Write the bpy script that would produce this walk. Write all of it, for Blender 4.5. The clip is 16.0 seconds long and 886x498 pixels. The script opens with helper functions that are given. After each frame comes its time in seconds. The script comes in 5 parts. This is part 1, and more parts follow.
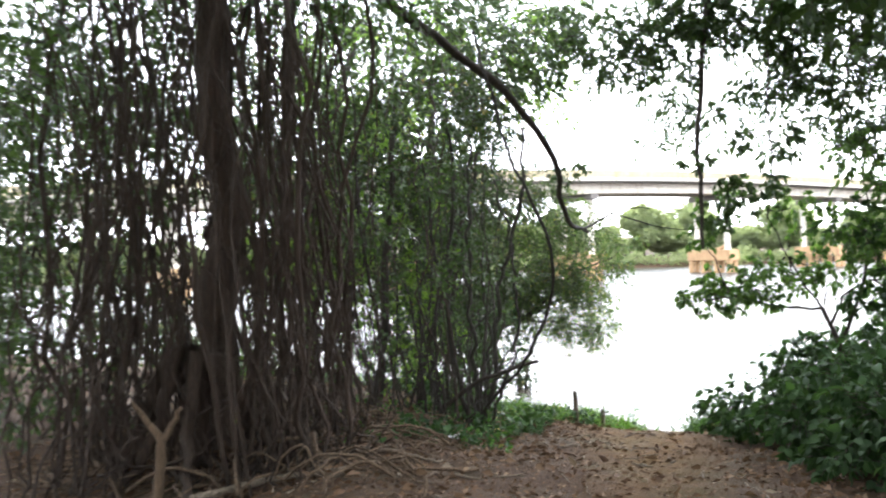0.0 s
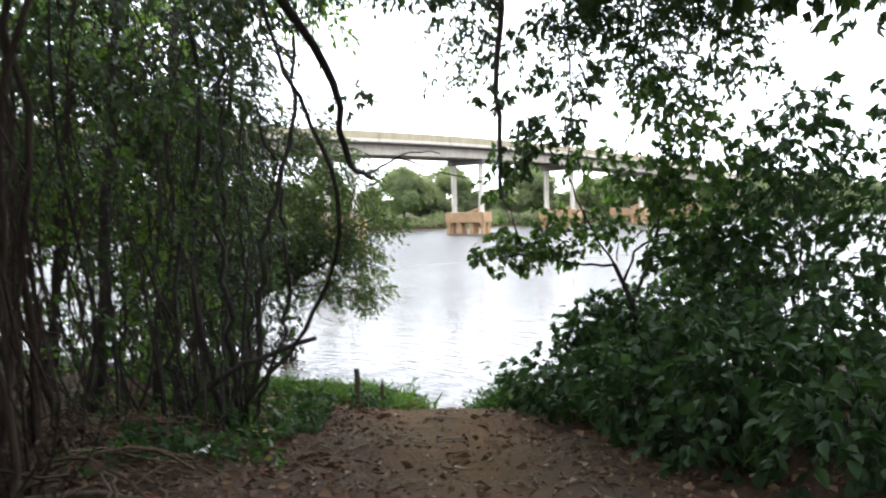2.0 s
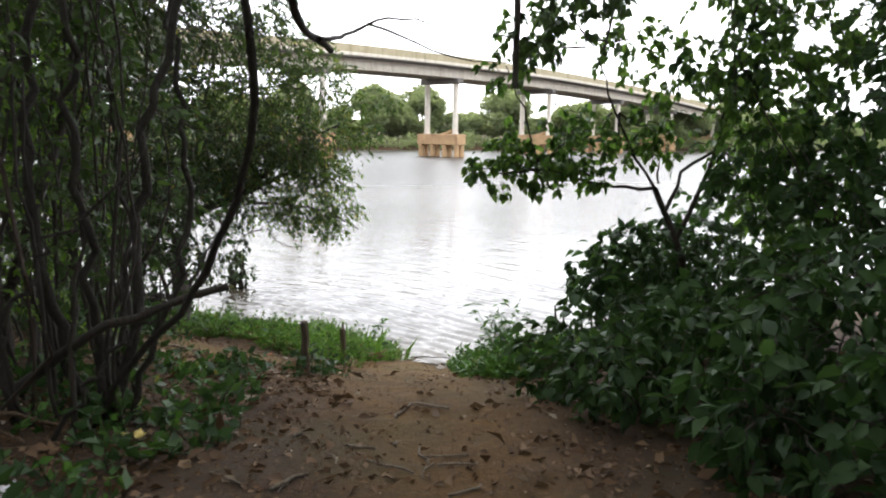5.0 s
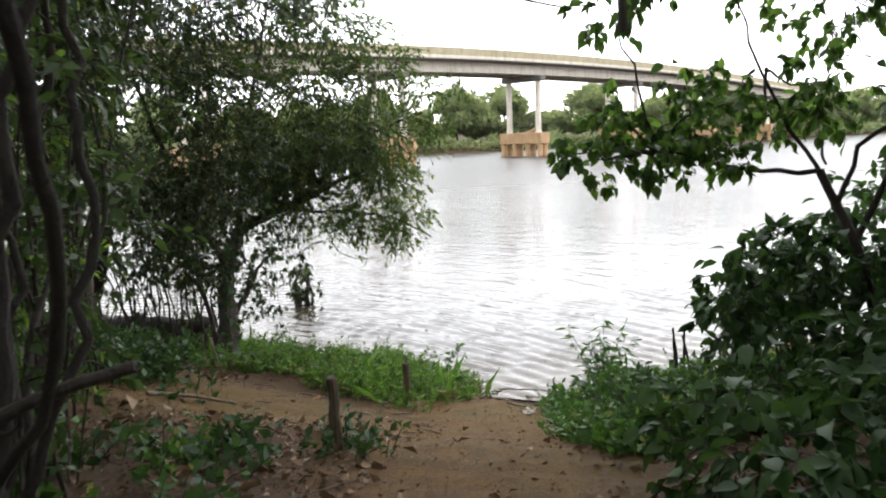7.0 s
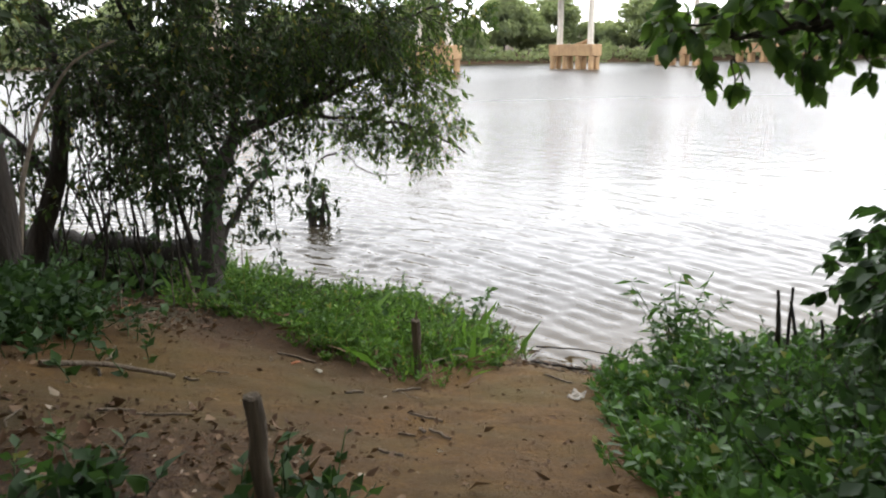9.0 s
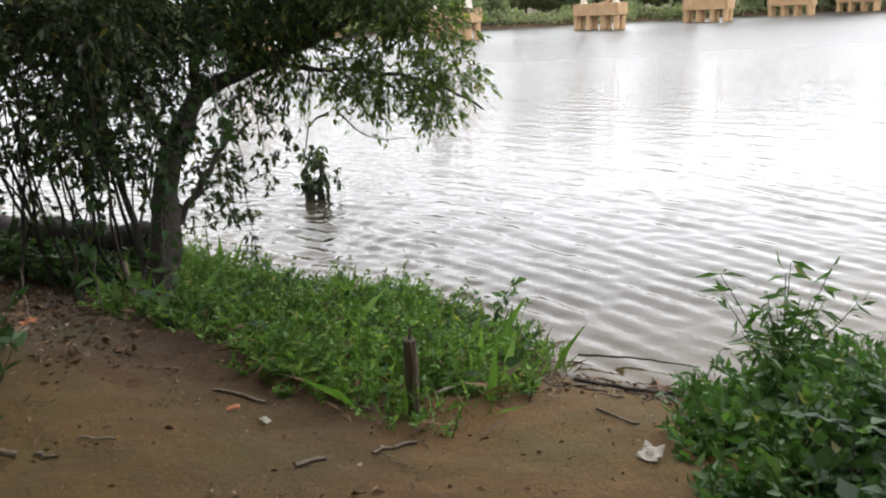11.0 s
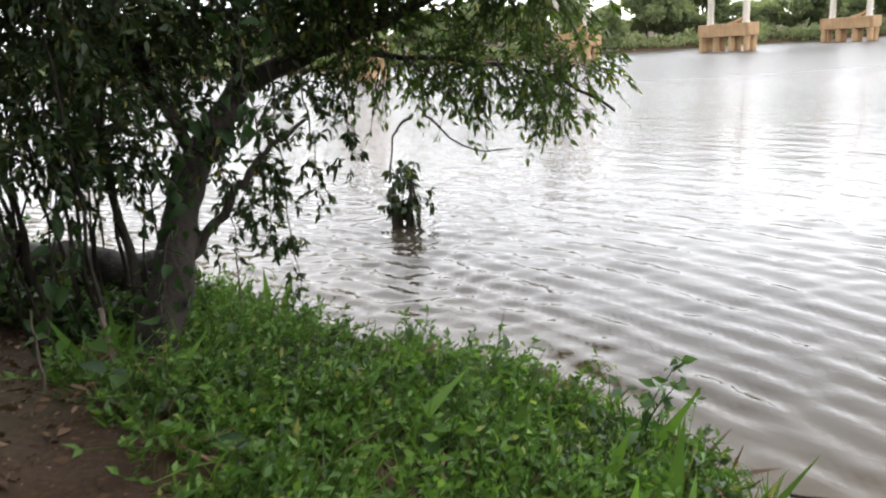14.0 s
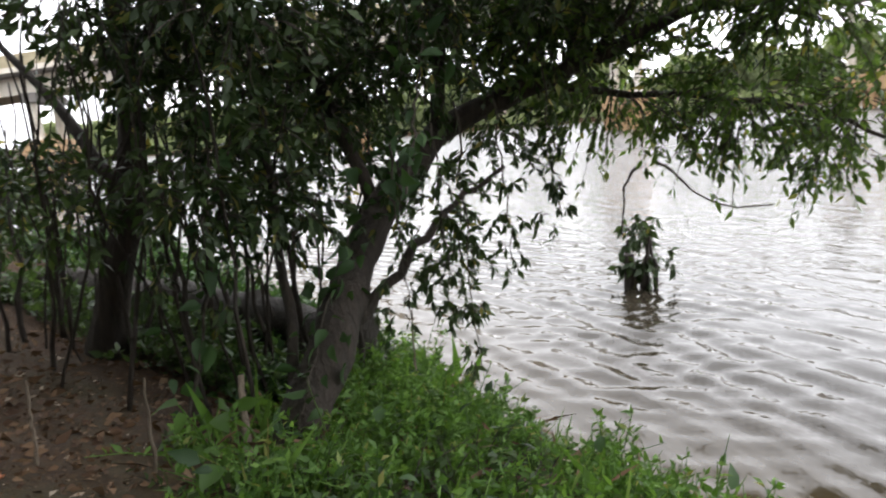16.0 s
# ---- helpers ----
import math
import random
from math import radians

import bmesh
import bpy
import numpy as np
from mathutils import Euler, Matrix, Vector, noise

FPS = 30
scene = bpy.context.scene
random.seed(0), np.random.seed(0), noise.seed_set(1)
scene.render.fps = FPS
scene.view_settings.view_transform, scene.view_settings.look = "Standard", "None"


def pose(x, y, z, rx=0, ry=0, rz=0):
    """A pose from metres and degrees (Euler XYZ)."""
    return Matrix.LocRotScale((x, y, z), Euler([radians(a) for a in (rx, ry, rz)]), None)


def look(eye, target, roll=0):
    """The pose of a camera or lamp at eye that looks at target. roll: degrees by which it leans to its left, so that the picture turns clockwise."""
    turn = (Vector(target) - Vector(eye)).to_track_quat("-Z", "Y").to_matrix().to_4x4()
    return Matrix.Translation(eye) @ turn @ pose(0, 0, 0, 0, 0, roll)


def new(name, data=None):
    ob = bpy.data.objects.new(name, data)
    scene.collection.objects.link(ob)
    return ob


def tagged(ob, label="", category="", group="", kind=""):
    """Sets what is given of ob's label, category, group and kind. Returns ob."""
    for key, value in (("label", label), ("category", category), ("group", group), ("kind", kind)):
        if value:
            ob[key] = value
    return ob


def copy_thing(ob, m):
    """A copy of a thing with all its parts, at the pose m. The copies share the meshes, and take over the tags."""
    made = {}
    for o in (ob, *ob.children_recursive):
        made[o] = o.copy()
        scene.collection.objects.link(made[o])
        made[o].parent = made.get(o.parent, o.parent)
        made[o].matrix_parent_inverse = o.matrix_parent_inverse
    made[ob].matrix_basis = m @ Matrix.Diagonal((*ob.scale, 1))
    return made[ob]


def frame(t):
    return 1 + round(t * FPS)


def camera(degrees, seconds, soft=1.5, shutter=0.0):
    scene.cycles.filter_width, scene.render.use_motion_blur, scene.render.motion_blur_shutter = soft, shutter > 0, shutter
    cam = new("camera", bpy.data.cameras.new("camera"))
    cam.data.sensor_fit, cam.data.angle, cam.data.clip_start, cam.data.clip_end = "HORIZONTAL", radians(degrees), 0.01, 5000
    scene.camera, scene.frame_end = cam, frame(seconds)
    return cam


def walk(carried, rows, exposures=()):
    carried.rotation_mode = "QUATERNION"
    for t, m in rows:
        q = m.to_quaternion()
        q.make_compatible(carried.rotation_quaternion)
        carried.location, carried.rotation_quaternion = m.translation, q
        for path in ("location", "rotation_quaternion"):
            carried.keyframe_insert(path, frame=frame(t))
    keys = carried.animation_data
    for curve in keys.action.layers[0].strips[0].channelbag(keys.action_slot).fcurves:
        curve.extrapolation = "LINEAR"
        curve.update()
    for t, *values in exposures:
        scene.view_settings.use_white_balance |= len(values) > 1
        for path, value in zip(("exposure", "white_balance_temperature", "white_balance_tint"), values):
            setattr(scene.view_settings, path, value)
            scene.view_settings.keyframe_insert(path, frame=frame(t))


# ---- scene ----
PATH = [
    (0, (0.033, -0.688, 1.773), (0.013, 1.311, 1.789), -1.8),
    (0.5, (-0.062, -0.179, 1.74), (0.122, 1.812, 1.762), -0.8),
    (1, (-0.016, 0.238, 1.713), (0.307, 2.211, 1.692), 0.9),
    (1.5, (0.067, 0.632, 1.671), (0.473, 2.59, 1.615), -1.4),
    (2, (0.102, 1.058, 1.639), (0.711, 2.96, 1.535), -1.5),
    (2.5, (0.172, 1.418, 1.59), (0.802, 3.308, 1.409), 1.9),
    (3, (0.232, 1.784, 1.543), (0.867, 3.663, 1.288), -1.8),
    (5.5, (0.846, 3.719, 1.362), (1.531, 5.572, 1.052), 1.0),
    (6, (1.03, 4.141, 1.328), (1.659, 6.022, 1.073), 0.1),
    (6.5, (1.183, 4.519, 1.29), (1.67, 6.437, 1.001), -0.7),
    (7, (1.292, 4.89, 1.233), (1.748, 6.814, 0.932), -2.2),
    (7.5, (1.464, 5.3, 1.193), (1.918, 7.22, 0.865), -0.7),
    (8, (1.567, 5.725, 1.141), (1.987, 7.623, 0.671), -0.6),
    (8.5, (1.66, 6.154, 1.115), (2.08, 8.042, 0.604), 0.2),
    (9, (1.789, 6.581, 1.018), (2.124, 8.482, 0.492), -0.6),
    (11.5, (2.256, 8.509, 0.595), (2.515, 10.396, -0.015), -2.6),
    (12, (2.309, 8.838, 0.539), (2.597, 10.72, -0.071), -1.1),
    (12.5, (2.308, 9.087, 0.477), (2.493, 10.976, -0.155), 0.7),
    (13, (2.312, 9.4, 0.376), (2.361, 11.306, -0.228), -1.8),
    (13.5, (2.377, 9.706, 0.262), (2.312, 11.623, -0.306), -2.6),
    (14, (2.412, 10.026, 0.199), (2.377, 11.958, -0.316), -3.7),
    (14.5, (2.502, 10.31, 0.146), (2.397, 12.257, -0.299), -1.1),
    (15, (2.439, 10.634, 0.102), (2.101, 12.568, -0.28), -3.0),
    (15.5, (2.502, 10.88, 0.09), (1.966, 12.779, -0.236), -3.5),
    (16, (2.635, 10.954, 0.09), (1.926, 12.794, -0.245), -4.8),
]
EXPOSURES = [(0.0, 2.72, 5950, 11), (0.5, 2.42, 5850, 11), (1.0, 2.26, 5750, 11), (1.5, 1.98, 5800, 11), (3.0, 1.63, 5950, 11), (6.0, 1.62, 6250, 11), (9.0, 1.6, 6250, 11), (12.5, 1.55, 6250, 11), (16.0, 1.5, 6250, 12)]
SKY = 0.138
CLOUD = (8.3, 8.2, 8.15, 1.0)
cam = camera(62.0, 16.0, soft=2.0, shutter=0.4)
walk(cam, [(r[0], look(*r[1:])) for r in PATH], EXPOSURES)

# ---- light: bright overcast sky ----
world = bpy.data.worlds.new("overcast_sky")
scene.world = world
world.use_nodes = True
wn, wl = world.node_tree.nodes, world.node_tree.links
sky = wn.new("ShaderNodeTexSky")
sky.sky_type, sky.sun_disc = "NISHITA", False
sky.sun_elevation, sky.sun_rotation = radians(45), radians(20)
sky.air_density, sky.dust_density, sky.ozone_density = 1.0, 1.0, 1.0
pale = wn.new("ShaderNodeHueSaturation")
pale.inputs["Saturation"].default_value = 0.15
wl.new(sky.outputs[0], pale.inputs["Color"])
cloud = wn.new("ShaderNodeMix")
cloud.data_type = "RGBA"
cloud.inputs[0].default_value = 0.6
cloud.inputs[7].default_value = CLOUD
wl.new(pale.outputs[0], cloud.inputs[6])
wl.new(cloud.outputs[2], wn["Background"].inputs[0])
wn["Background"].inputs[1].default_value = SKY
sun = new("sun", bpy.data.lights.new("sun", "SUN"))
sun.data.energy, sun.data.angle, sun.data.color = 1.0, radians(120), (1.0, 0.985, 0.96)
sun.matrix_world = look((24, 66, 70), (0, 0, 0))

WATER = -1.75


# ---- materials ----
def material(name, build, **sockets):
    m = bpy.data.materials.new(name)
    m.use_nodes = True
    n, l = m.node_tree.nodes, m.node_tree.links
    b = n["Principled BSDF"]
    for k, v in sockets.items():
        b.inputs[k.replace("_", " ")].default_value = v
    build(n, l, b)
    return m


def noise_tex(n, l, scale, detail=6, rough=0.6, vec=None, coords="Object"):
    t = n.new("ShaderNodeTexNoise")
    t.inputs["Scale"].default_value, t.inputs["Detail"].default_value = scale, detail
    t.inputs["Roughness"].default_value = rough
    if vec is None:
        c = n.new("ShaderNodeTexCoord")
        vec = c.outputs[coords]
    l.new(vec, t.inputs["Vector"])
    return t.outputs["Fac"]


def ramp(n, l, fac, stops):
    r = n.new("ShaderNodeValToRGB")
    e = r.color_ramp.elements
    while len(e) < len(stops):
        e.new(0.5)
    for k, (p, c) in zip(e, stops):
        k.position, k.color = p, (*c, 1)
    l.new(fac, r.inputs["Fac"])
    return r.outputs["Color"]


def mix(n, l, fac, a, b, mode="MIX"):
    m = n.new("ShaderNodeMix")
    m.data_type, m.blend_type = "RGBA", mode
    for sock, v in ((m.inputs[0], fac), (m.inputs[6], a), (m.inputs[7], b)):
        if isinstance(v, (int, float)):
            sock.default_value = v
        elif isinstance(v, tuple):
            sock.default_value = (*v, 1)
        else:
            l.new(v, sock)
    return m.outputs[2]


def bump(n, l, b, fac, strength, distance):
    k = n.new("ShaderNodeBump")
    k.inputs["Strength"].default_value, k.inputs["Distance"].default_value = strength, distance
    l.new(fac, k.inputs["Height"])
    l.new(k.outputs[0], b.inputs["Normal"])


def leaf_material(name, dark, mid, light, translucent=0.35, gloss=0.45, dry=None):
    def build(n, l, b):
        g = n.new("ShaderNodeNewGeometry")
        stops = [(0.0, dark), (0.55, mid), (0.95, light)]
        if dry:
            stops += [(0.985, dry)]
        c = ramp(n, l, g.outputs["Random Per Island"], stops)
        c = mix(n, l, 0.35, c, ramp(n, l, noise_tex(n, l, 1.3, 3), [(0.3, dark), (0.7, light)]))
        l.new(c, b.inputs["Base Color"])
        t = n.new("ShaderNodeBsdfTranslucent")
        warm = mix(n, l, 0.6, c, (1.0, 1.0, 0.35), "MULTIPLY")
        boost = mix(n, l, 1.0, warm, (1.7, 1.7, 1.7), "MULTIPLY")
        l.new(boost, t.inputs["Color"])
        m = n.new("ShaderNodeMixShader")
        m.inputs[0].default_value = translucent
        l.new(b.outputs[0], m.inputs[1])
        l.new(t.outputs[0], m.inputs[2])
        l.new(m.outputs[0], n["Material Output"].inputs[0])
    return material(name, build, Roughness=gloss, Specular_IOR_Level=0.27)


def bark_material(name, a, b_, scale=9, stretch=0.22):
    def build(n, l, b):
        c = n.new("ShaderNodeTexCoord")
        mp = n.new("ShaderNodeMapping")
        mp.inputs["Scale"].default_value = (1, 1, stretch)
        l.new(c.outputs["Object"], mp.inputs["Vector"])
        f = noise_tex(n, l, scale * 3, 8, 0.65, mp.outputs[0])
        big = noise_tex(n, l, 2.5, 3)
        col = ramp(n, l, f, [(0.3, a), (0.7, b_)])
        col = mix(n, l, mix(n, l, 0.5, big, (0, 0, 0)), col, (0.033, 0.031, 0.02))
        l.new(col, b.inputs["Base Color"])
        bump(n, l, b, f, 1.0, 0.035)
    return material(name, build, Roughness=0.9)


# slender leaf darkened for shade in the colour; crown leaf is its lit tone
LEAF_WILLOW_SHADED = leaf_material("slender_leaf_shaded", (0.012, 0.024, 0.008), (0.025, 0.045, 0.014), (0.06, 0.092, 0.027), 0.24, 0.48, (0.3, 0.25, 0.06))
LEAF_CROWN_LIT = leaf_material("crown_leaf_lit", (0.024, 0.048, 0.013), (0.053, 0.097, 0.023), (0.115, 0.17, 0.042), 0.4, 0.46, (0.3, 0.25, 0.06))
LEAF_BROAD = leaf_material("broad_leaf", (0.013, 0.032, 0.01), (0.026, 0.058, 0.018), (0.053, 0.102, 0.03), 0.3, 0.55)
LEAF_YOUNG = leaf_material("young_broad_leaf", (0.028, 0.06, 0.015), (0.055, 0.11, 0.026), (0.1, 0.17, 0.04), 0.5, 0.45)
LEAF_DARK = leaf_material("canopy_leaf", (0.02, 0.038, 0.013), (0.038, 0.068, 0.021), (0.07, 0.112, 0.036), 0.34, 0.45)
LEAF_GRASS = leaf_material("weed_leaf", (0.026, 0.057, 0.011), (0.072, 0.155, 0.027), (0.16, 0.28, 0.056), 0.4, 0.55, (0.3, 0.27, 0.1))
LEAF_BANK = leaf_material("creeper_leaf", (0.02, 0.05, 0.012), (0.042, 0.1, 0.022), (0.1, 0.2, 0.045), 0.36, 0.5, (0.28, 0.24, 0.1))
LEAF_DRY = leaf_material("dry_leaf", (0.04, 0.02, 0.01), (0.108, 0.058, 0.029), (0.22, 0.145, 0.085), 0.05, 0.8, (0.44, 0.38, 0.3))
# green brightened so the light in the thicket sits in the leaf colour
LEAF_GREEN_LIT = leaf_material("sunlit_leaf", (0.04, 0.085, 0.017), (0.095, 0.175, 0.032), (0.19, 0.29, 0.06), 0.6, 0.42)
# far foliage paled and greyed so that its colour carries the haze
LEAF_FAR_HAZE = leaf_material("far_leaf_hazed", (0.17, 0.2, 0.12), (0.22, 0.26, 0.155), (0.28, 0.32, 0.19), 0.5, 0.9)
BARK = bark_material("bark", (0.012, 0.0085, 0.0065), (0.048, 0.033, 0.024))
BARK_ROOT = bark_material("aerial_root_bark", (0.018, 0.0095, 0.0055), (0.072, 0.04, 0.024), 14, 0.1)
ROOT_LITTER = bark_material("dead_root_bark", (0.06, 0.036, 0.019), (0.23, 0.15, 0.085), 16, 0.2)
BARK_TWIG = bark_material("twig_bark", (0.028, 0.022, 0.016), (0.085, 0.065, 0.048), 20)
DEADWOOD = bark_material("dead_wood", (0.13, 0.1, 0.07), (0.33, 0.26, 0.19), 16, 0.12)
# near-black bark tone for the log and the front thicket stems
BARK_BLACK = bark_material("near_black_bark", (0.007, 0.005, 0.004), (0.032, 0.022, 0.015), 12, 0.5)
POSTWOOD = bark_material("weathered_post_wood", (0.07, 0.05, 0.035), (0.2, 0.15, 0.1), 16, 0.08)


def soil_build(n, l, b):
    a = n.new("ShaderNodeAttribute")
    a.attribute_name = "bare"
    fine = noise_tex(n, l, 38, 10, 0.75)
    mid = noise_tex(n, l, 5, 6, 0.65)
    big = noise_tex(n, l, 0.8, 4)
    bare = ramp(n, l, fine, [(0.28, (0.085, 0.044, 0.015)), (0.52, (0.21, 0.118, 0.045)), (0.75, (0.32, 0.2, 0.095))])
    bare = mix(n, l, ramp(n, l, mid, [(0.38, (0, 0, 0)), (0.62, (0.85, 0.85, 0.85))]), bare, (0.11, 0.062, 0.022))
    bare = mix(n, l, ramp(n, l, big, [(0.45, (0, 0, 0)), (0.68, (0.7, 0.7, 0.7))]), bare, (0.12, 0.105, 0.04))
    litter = ramp(n, l, fine, [(0.3, (0.022, 0.012, 0.005)), (0.52, (0.085, 0.045, 0.016)), (0.72, (0.19, 0.115, 0.052))])
    moss = mix(n, l, ramp(n, l, big, [(0.5, (0, 0, 0)), (0.7, (0.5, 0.5, 0.5))]), litter, (0.065, 0.085, 0.03))
    edge = mix(n, l, 0.25, a.outputs["Fac"], mid, "OVERLAY")
    bare = mix(n, l, 1.0, bare, (1.14, 1.2, 0.8), "MULTIPLY")
    c = mix(n, l, edge, moss, bare)
    sep = n.new("ShaderNodeSeparateXYZ")
    co = n.new("ShaderNodeTexCoord")
    l.new(co.outputs["Object"], sep.inputs[0])
    wet = n.new("ShaderNodeMapRange")
    wet.inputs["From Min"].default_value, wet.inputs["From Max"].default_value = WATER + 0.02, WATER + 0.16
    l.new(sep.outputs["Z"], wet.inputs["Value"])
    c = mix(n, l, wet.outputs[0], mix(n, l, 1.0, c, (0.5, 0.45, 0.42), "MULTIPLY"), c)
    c = mix(n, l, 1.0, c, (0.6, 0.5, 0.29), "MULTIPLY")
    l.new(c, b.inputs["Base Color"])
    rough = n.new("ShaderNodeMapRange")
    rough.inputs["To Min"].default_value, rough.inputs["To Max"].default_value = 0.35, 0.95
    l.new(wet.outputs[0], rough.inputs["Value"])
    l.new(rough.outputs[0], b.inputs["Roughness"])
    bump(n, l, b, mix(n, l, 0.5, fine, mid), 1.0, 0.06)


SOIL = material("bare_soil_and_litter", soil_build)


def water_build(n, l, b):
    co = n.new("ShaderNodeTexCoord")
    mp = n.new("ShaderNodeMapping")
    mp.vector_type = "TEXTURE"
    mp.inputs["Rotation"].default_value = (0, 0, radians(-50))
    mp.inputs["Scale"].default_value = (2.8, 1.0, 1)
    l.new(co.outputs["Object"], mp.inputs["Vector"])
    f = noise_tex(n, l, 2.6, 4, 0.55, mp.outputs[0])
    g = noise_tex(n, l, 11, 2, 0.5, mp.outputs[0])
    h = mix(n, l, 0.16, f, g)
    big = noise_tex(n, l, 0.06, 3)
    deep = ramp(n, l, big, [(0.3, (0.022, 0.019, 0.013)), (0.7, (0.033, 0.028, 0.02))])
    a = n.new("ShaderNodeAttribute")
    a.attribute_name = "shallow"
    l.new(mix(n, l, a.outputs["Fac"], deep, (0.055, 0.037, 0.013)), b.inputs["Base Color"])
    sep = n.new("ShaderNodeSeparateXYZ")
    l.new(co.outputs["Object"], sep.inputs[0])
    open_water = n.new("ShaderNodeMapRange")
    open_water.inputs["From Min"].default_value, open_water.inputs["From Max"].default_value = 17.0, 45.0
    open_water.inputs["To Min"].default_value, open_water.inputs["To Max"].default_value = 0.08, 1.0
    l.new(sep.outputs["Y"], open_water.inputs["Value"])
    gloss = n.new("ShaderNodeMapRange")
    gloss.inputs["From Min"].default_value, gloss.inputs["From Max"].default_value = 16.0, 50.0
    gloss.inputs["To Min"].default_value, gloss.inputs["To Max"].default_value = 0.06, 0.3
    l.new(sep.outputs["Y"], gloss.inputs["Value"])
    l.new(gloss.outputs[0], b.inputs["Roughness"])
    k = n.new("ShaderNodeBump")
    k.inputs["Distance"].default_value = 0.2
    l.new(open_water.outputs[0], k.inputs["Strength"])
    l.new(h, k.inputs["Height"])
    l.new(k.outputs[0], b.inputs["Normal"])


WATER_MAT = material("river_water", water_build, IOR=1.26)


def concrete_build(a, c_, stain):
    def build(n, l, b):
        f = noise_tex(n, l, 1.2, 8, 0.7)
        co = n.new("ShaderNodeTexCoord")
        mp = n.new("ShaderNodeMapping")
        mp.inputs["Scale"].default_value = (1.2, 1.2, 0.12)
        l.new(co.outputs["Object"], mp.inputs["Vector"])
        s = noise_tex(n, l, 1.6, 6, 0.7, mp.outputs[0])
        c = ramp(n, l, f, [(0.3, a), (0.7, c_)])
        c = mix(n, l, ramp(n, l, s, [(0.5, (0, 0, 0)), (0.72, (0.7, 0.7, 0.7))]), c, stain)
        l.new(c, b.inputs["Base Color"])
        bump(n, l, b, f, 0.3, 0.03)
    return build


CONCRETE = material("pale_concrete", concrete_build((0.58, 0.53, 0.45), (0.76, 0.7, 0.6), (0.36, 0.29, 0.2)), Roughness=0.85)
CONCRETE_RAIL = material("lichened_parapet_concrete", concrete_build((0.33, 0.28, 0.17), (0.46, 0.4, 0.27), (0.22, 0.19, 0.1)), Roughness=0.9)
# concrete darkened to put the shade under the deck into its colour
CONCRETE_SHADE = material("shade_dark_concrete", concrete_build((0.16, 0.15, 0.14), (0.24, 0.22, 0.2), (0.1, 0.09, 0.08)), Roughness=0.9)
CONCRETE_RUST = material("rust_stained_concrete", concrete_build((0.36, 0.22, 0.12), (0.52, 0.35, 0.18), (0.2, 0.11, 0.065)), Roughness=0.85)


# ---- mesh helpers ----
rng = np.random.default_rng(7)


def unit(v):
    return v / np.maximum(np.linalg.norm(v, axis=-1, keepdims=True), 1e-9)


def quad_mesh(name, V, F, smooth=True):
    me = bpy.data.meshes.new(name)
    V, F = np.asarray(V, np.float32), np.asarray(F, np.int32)
    me.vertices.add(len(V))
    me.vertices.foreach_set("co", V.ravel())
    me.loops.add(F.size)
    me.loops.foreach_set("vertex_index", F.ravel())
    me.polygons.add(len(F))
    me.polygons.foreach_set("loop_start", np.arange(0, F.size, 4, dtype=np.int32))
    me.polygons.foreach_set("loop_total", np.full(len(F), 4, np.int32))
    me.polygons.foreach_set("use_smooth", np.full(len(F), smooth))
    me.update(calc_edges=True)
    me.validate()
    return me


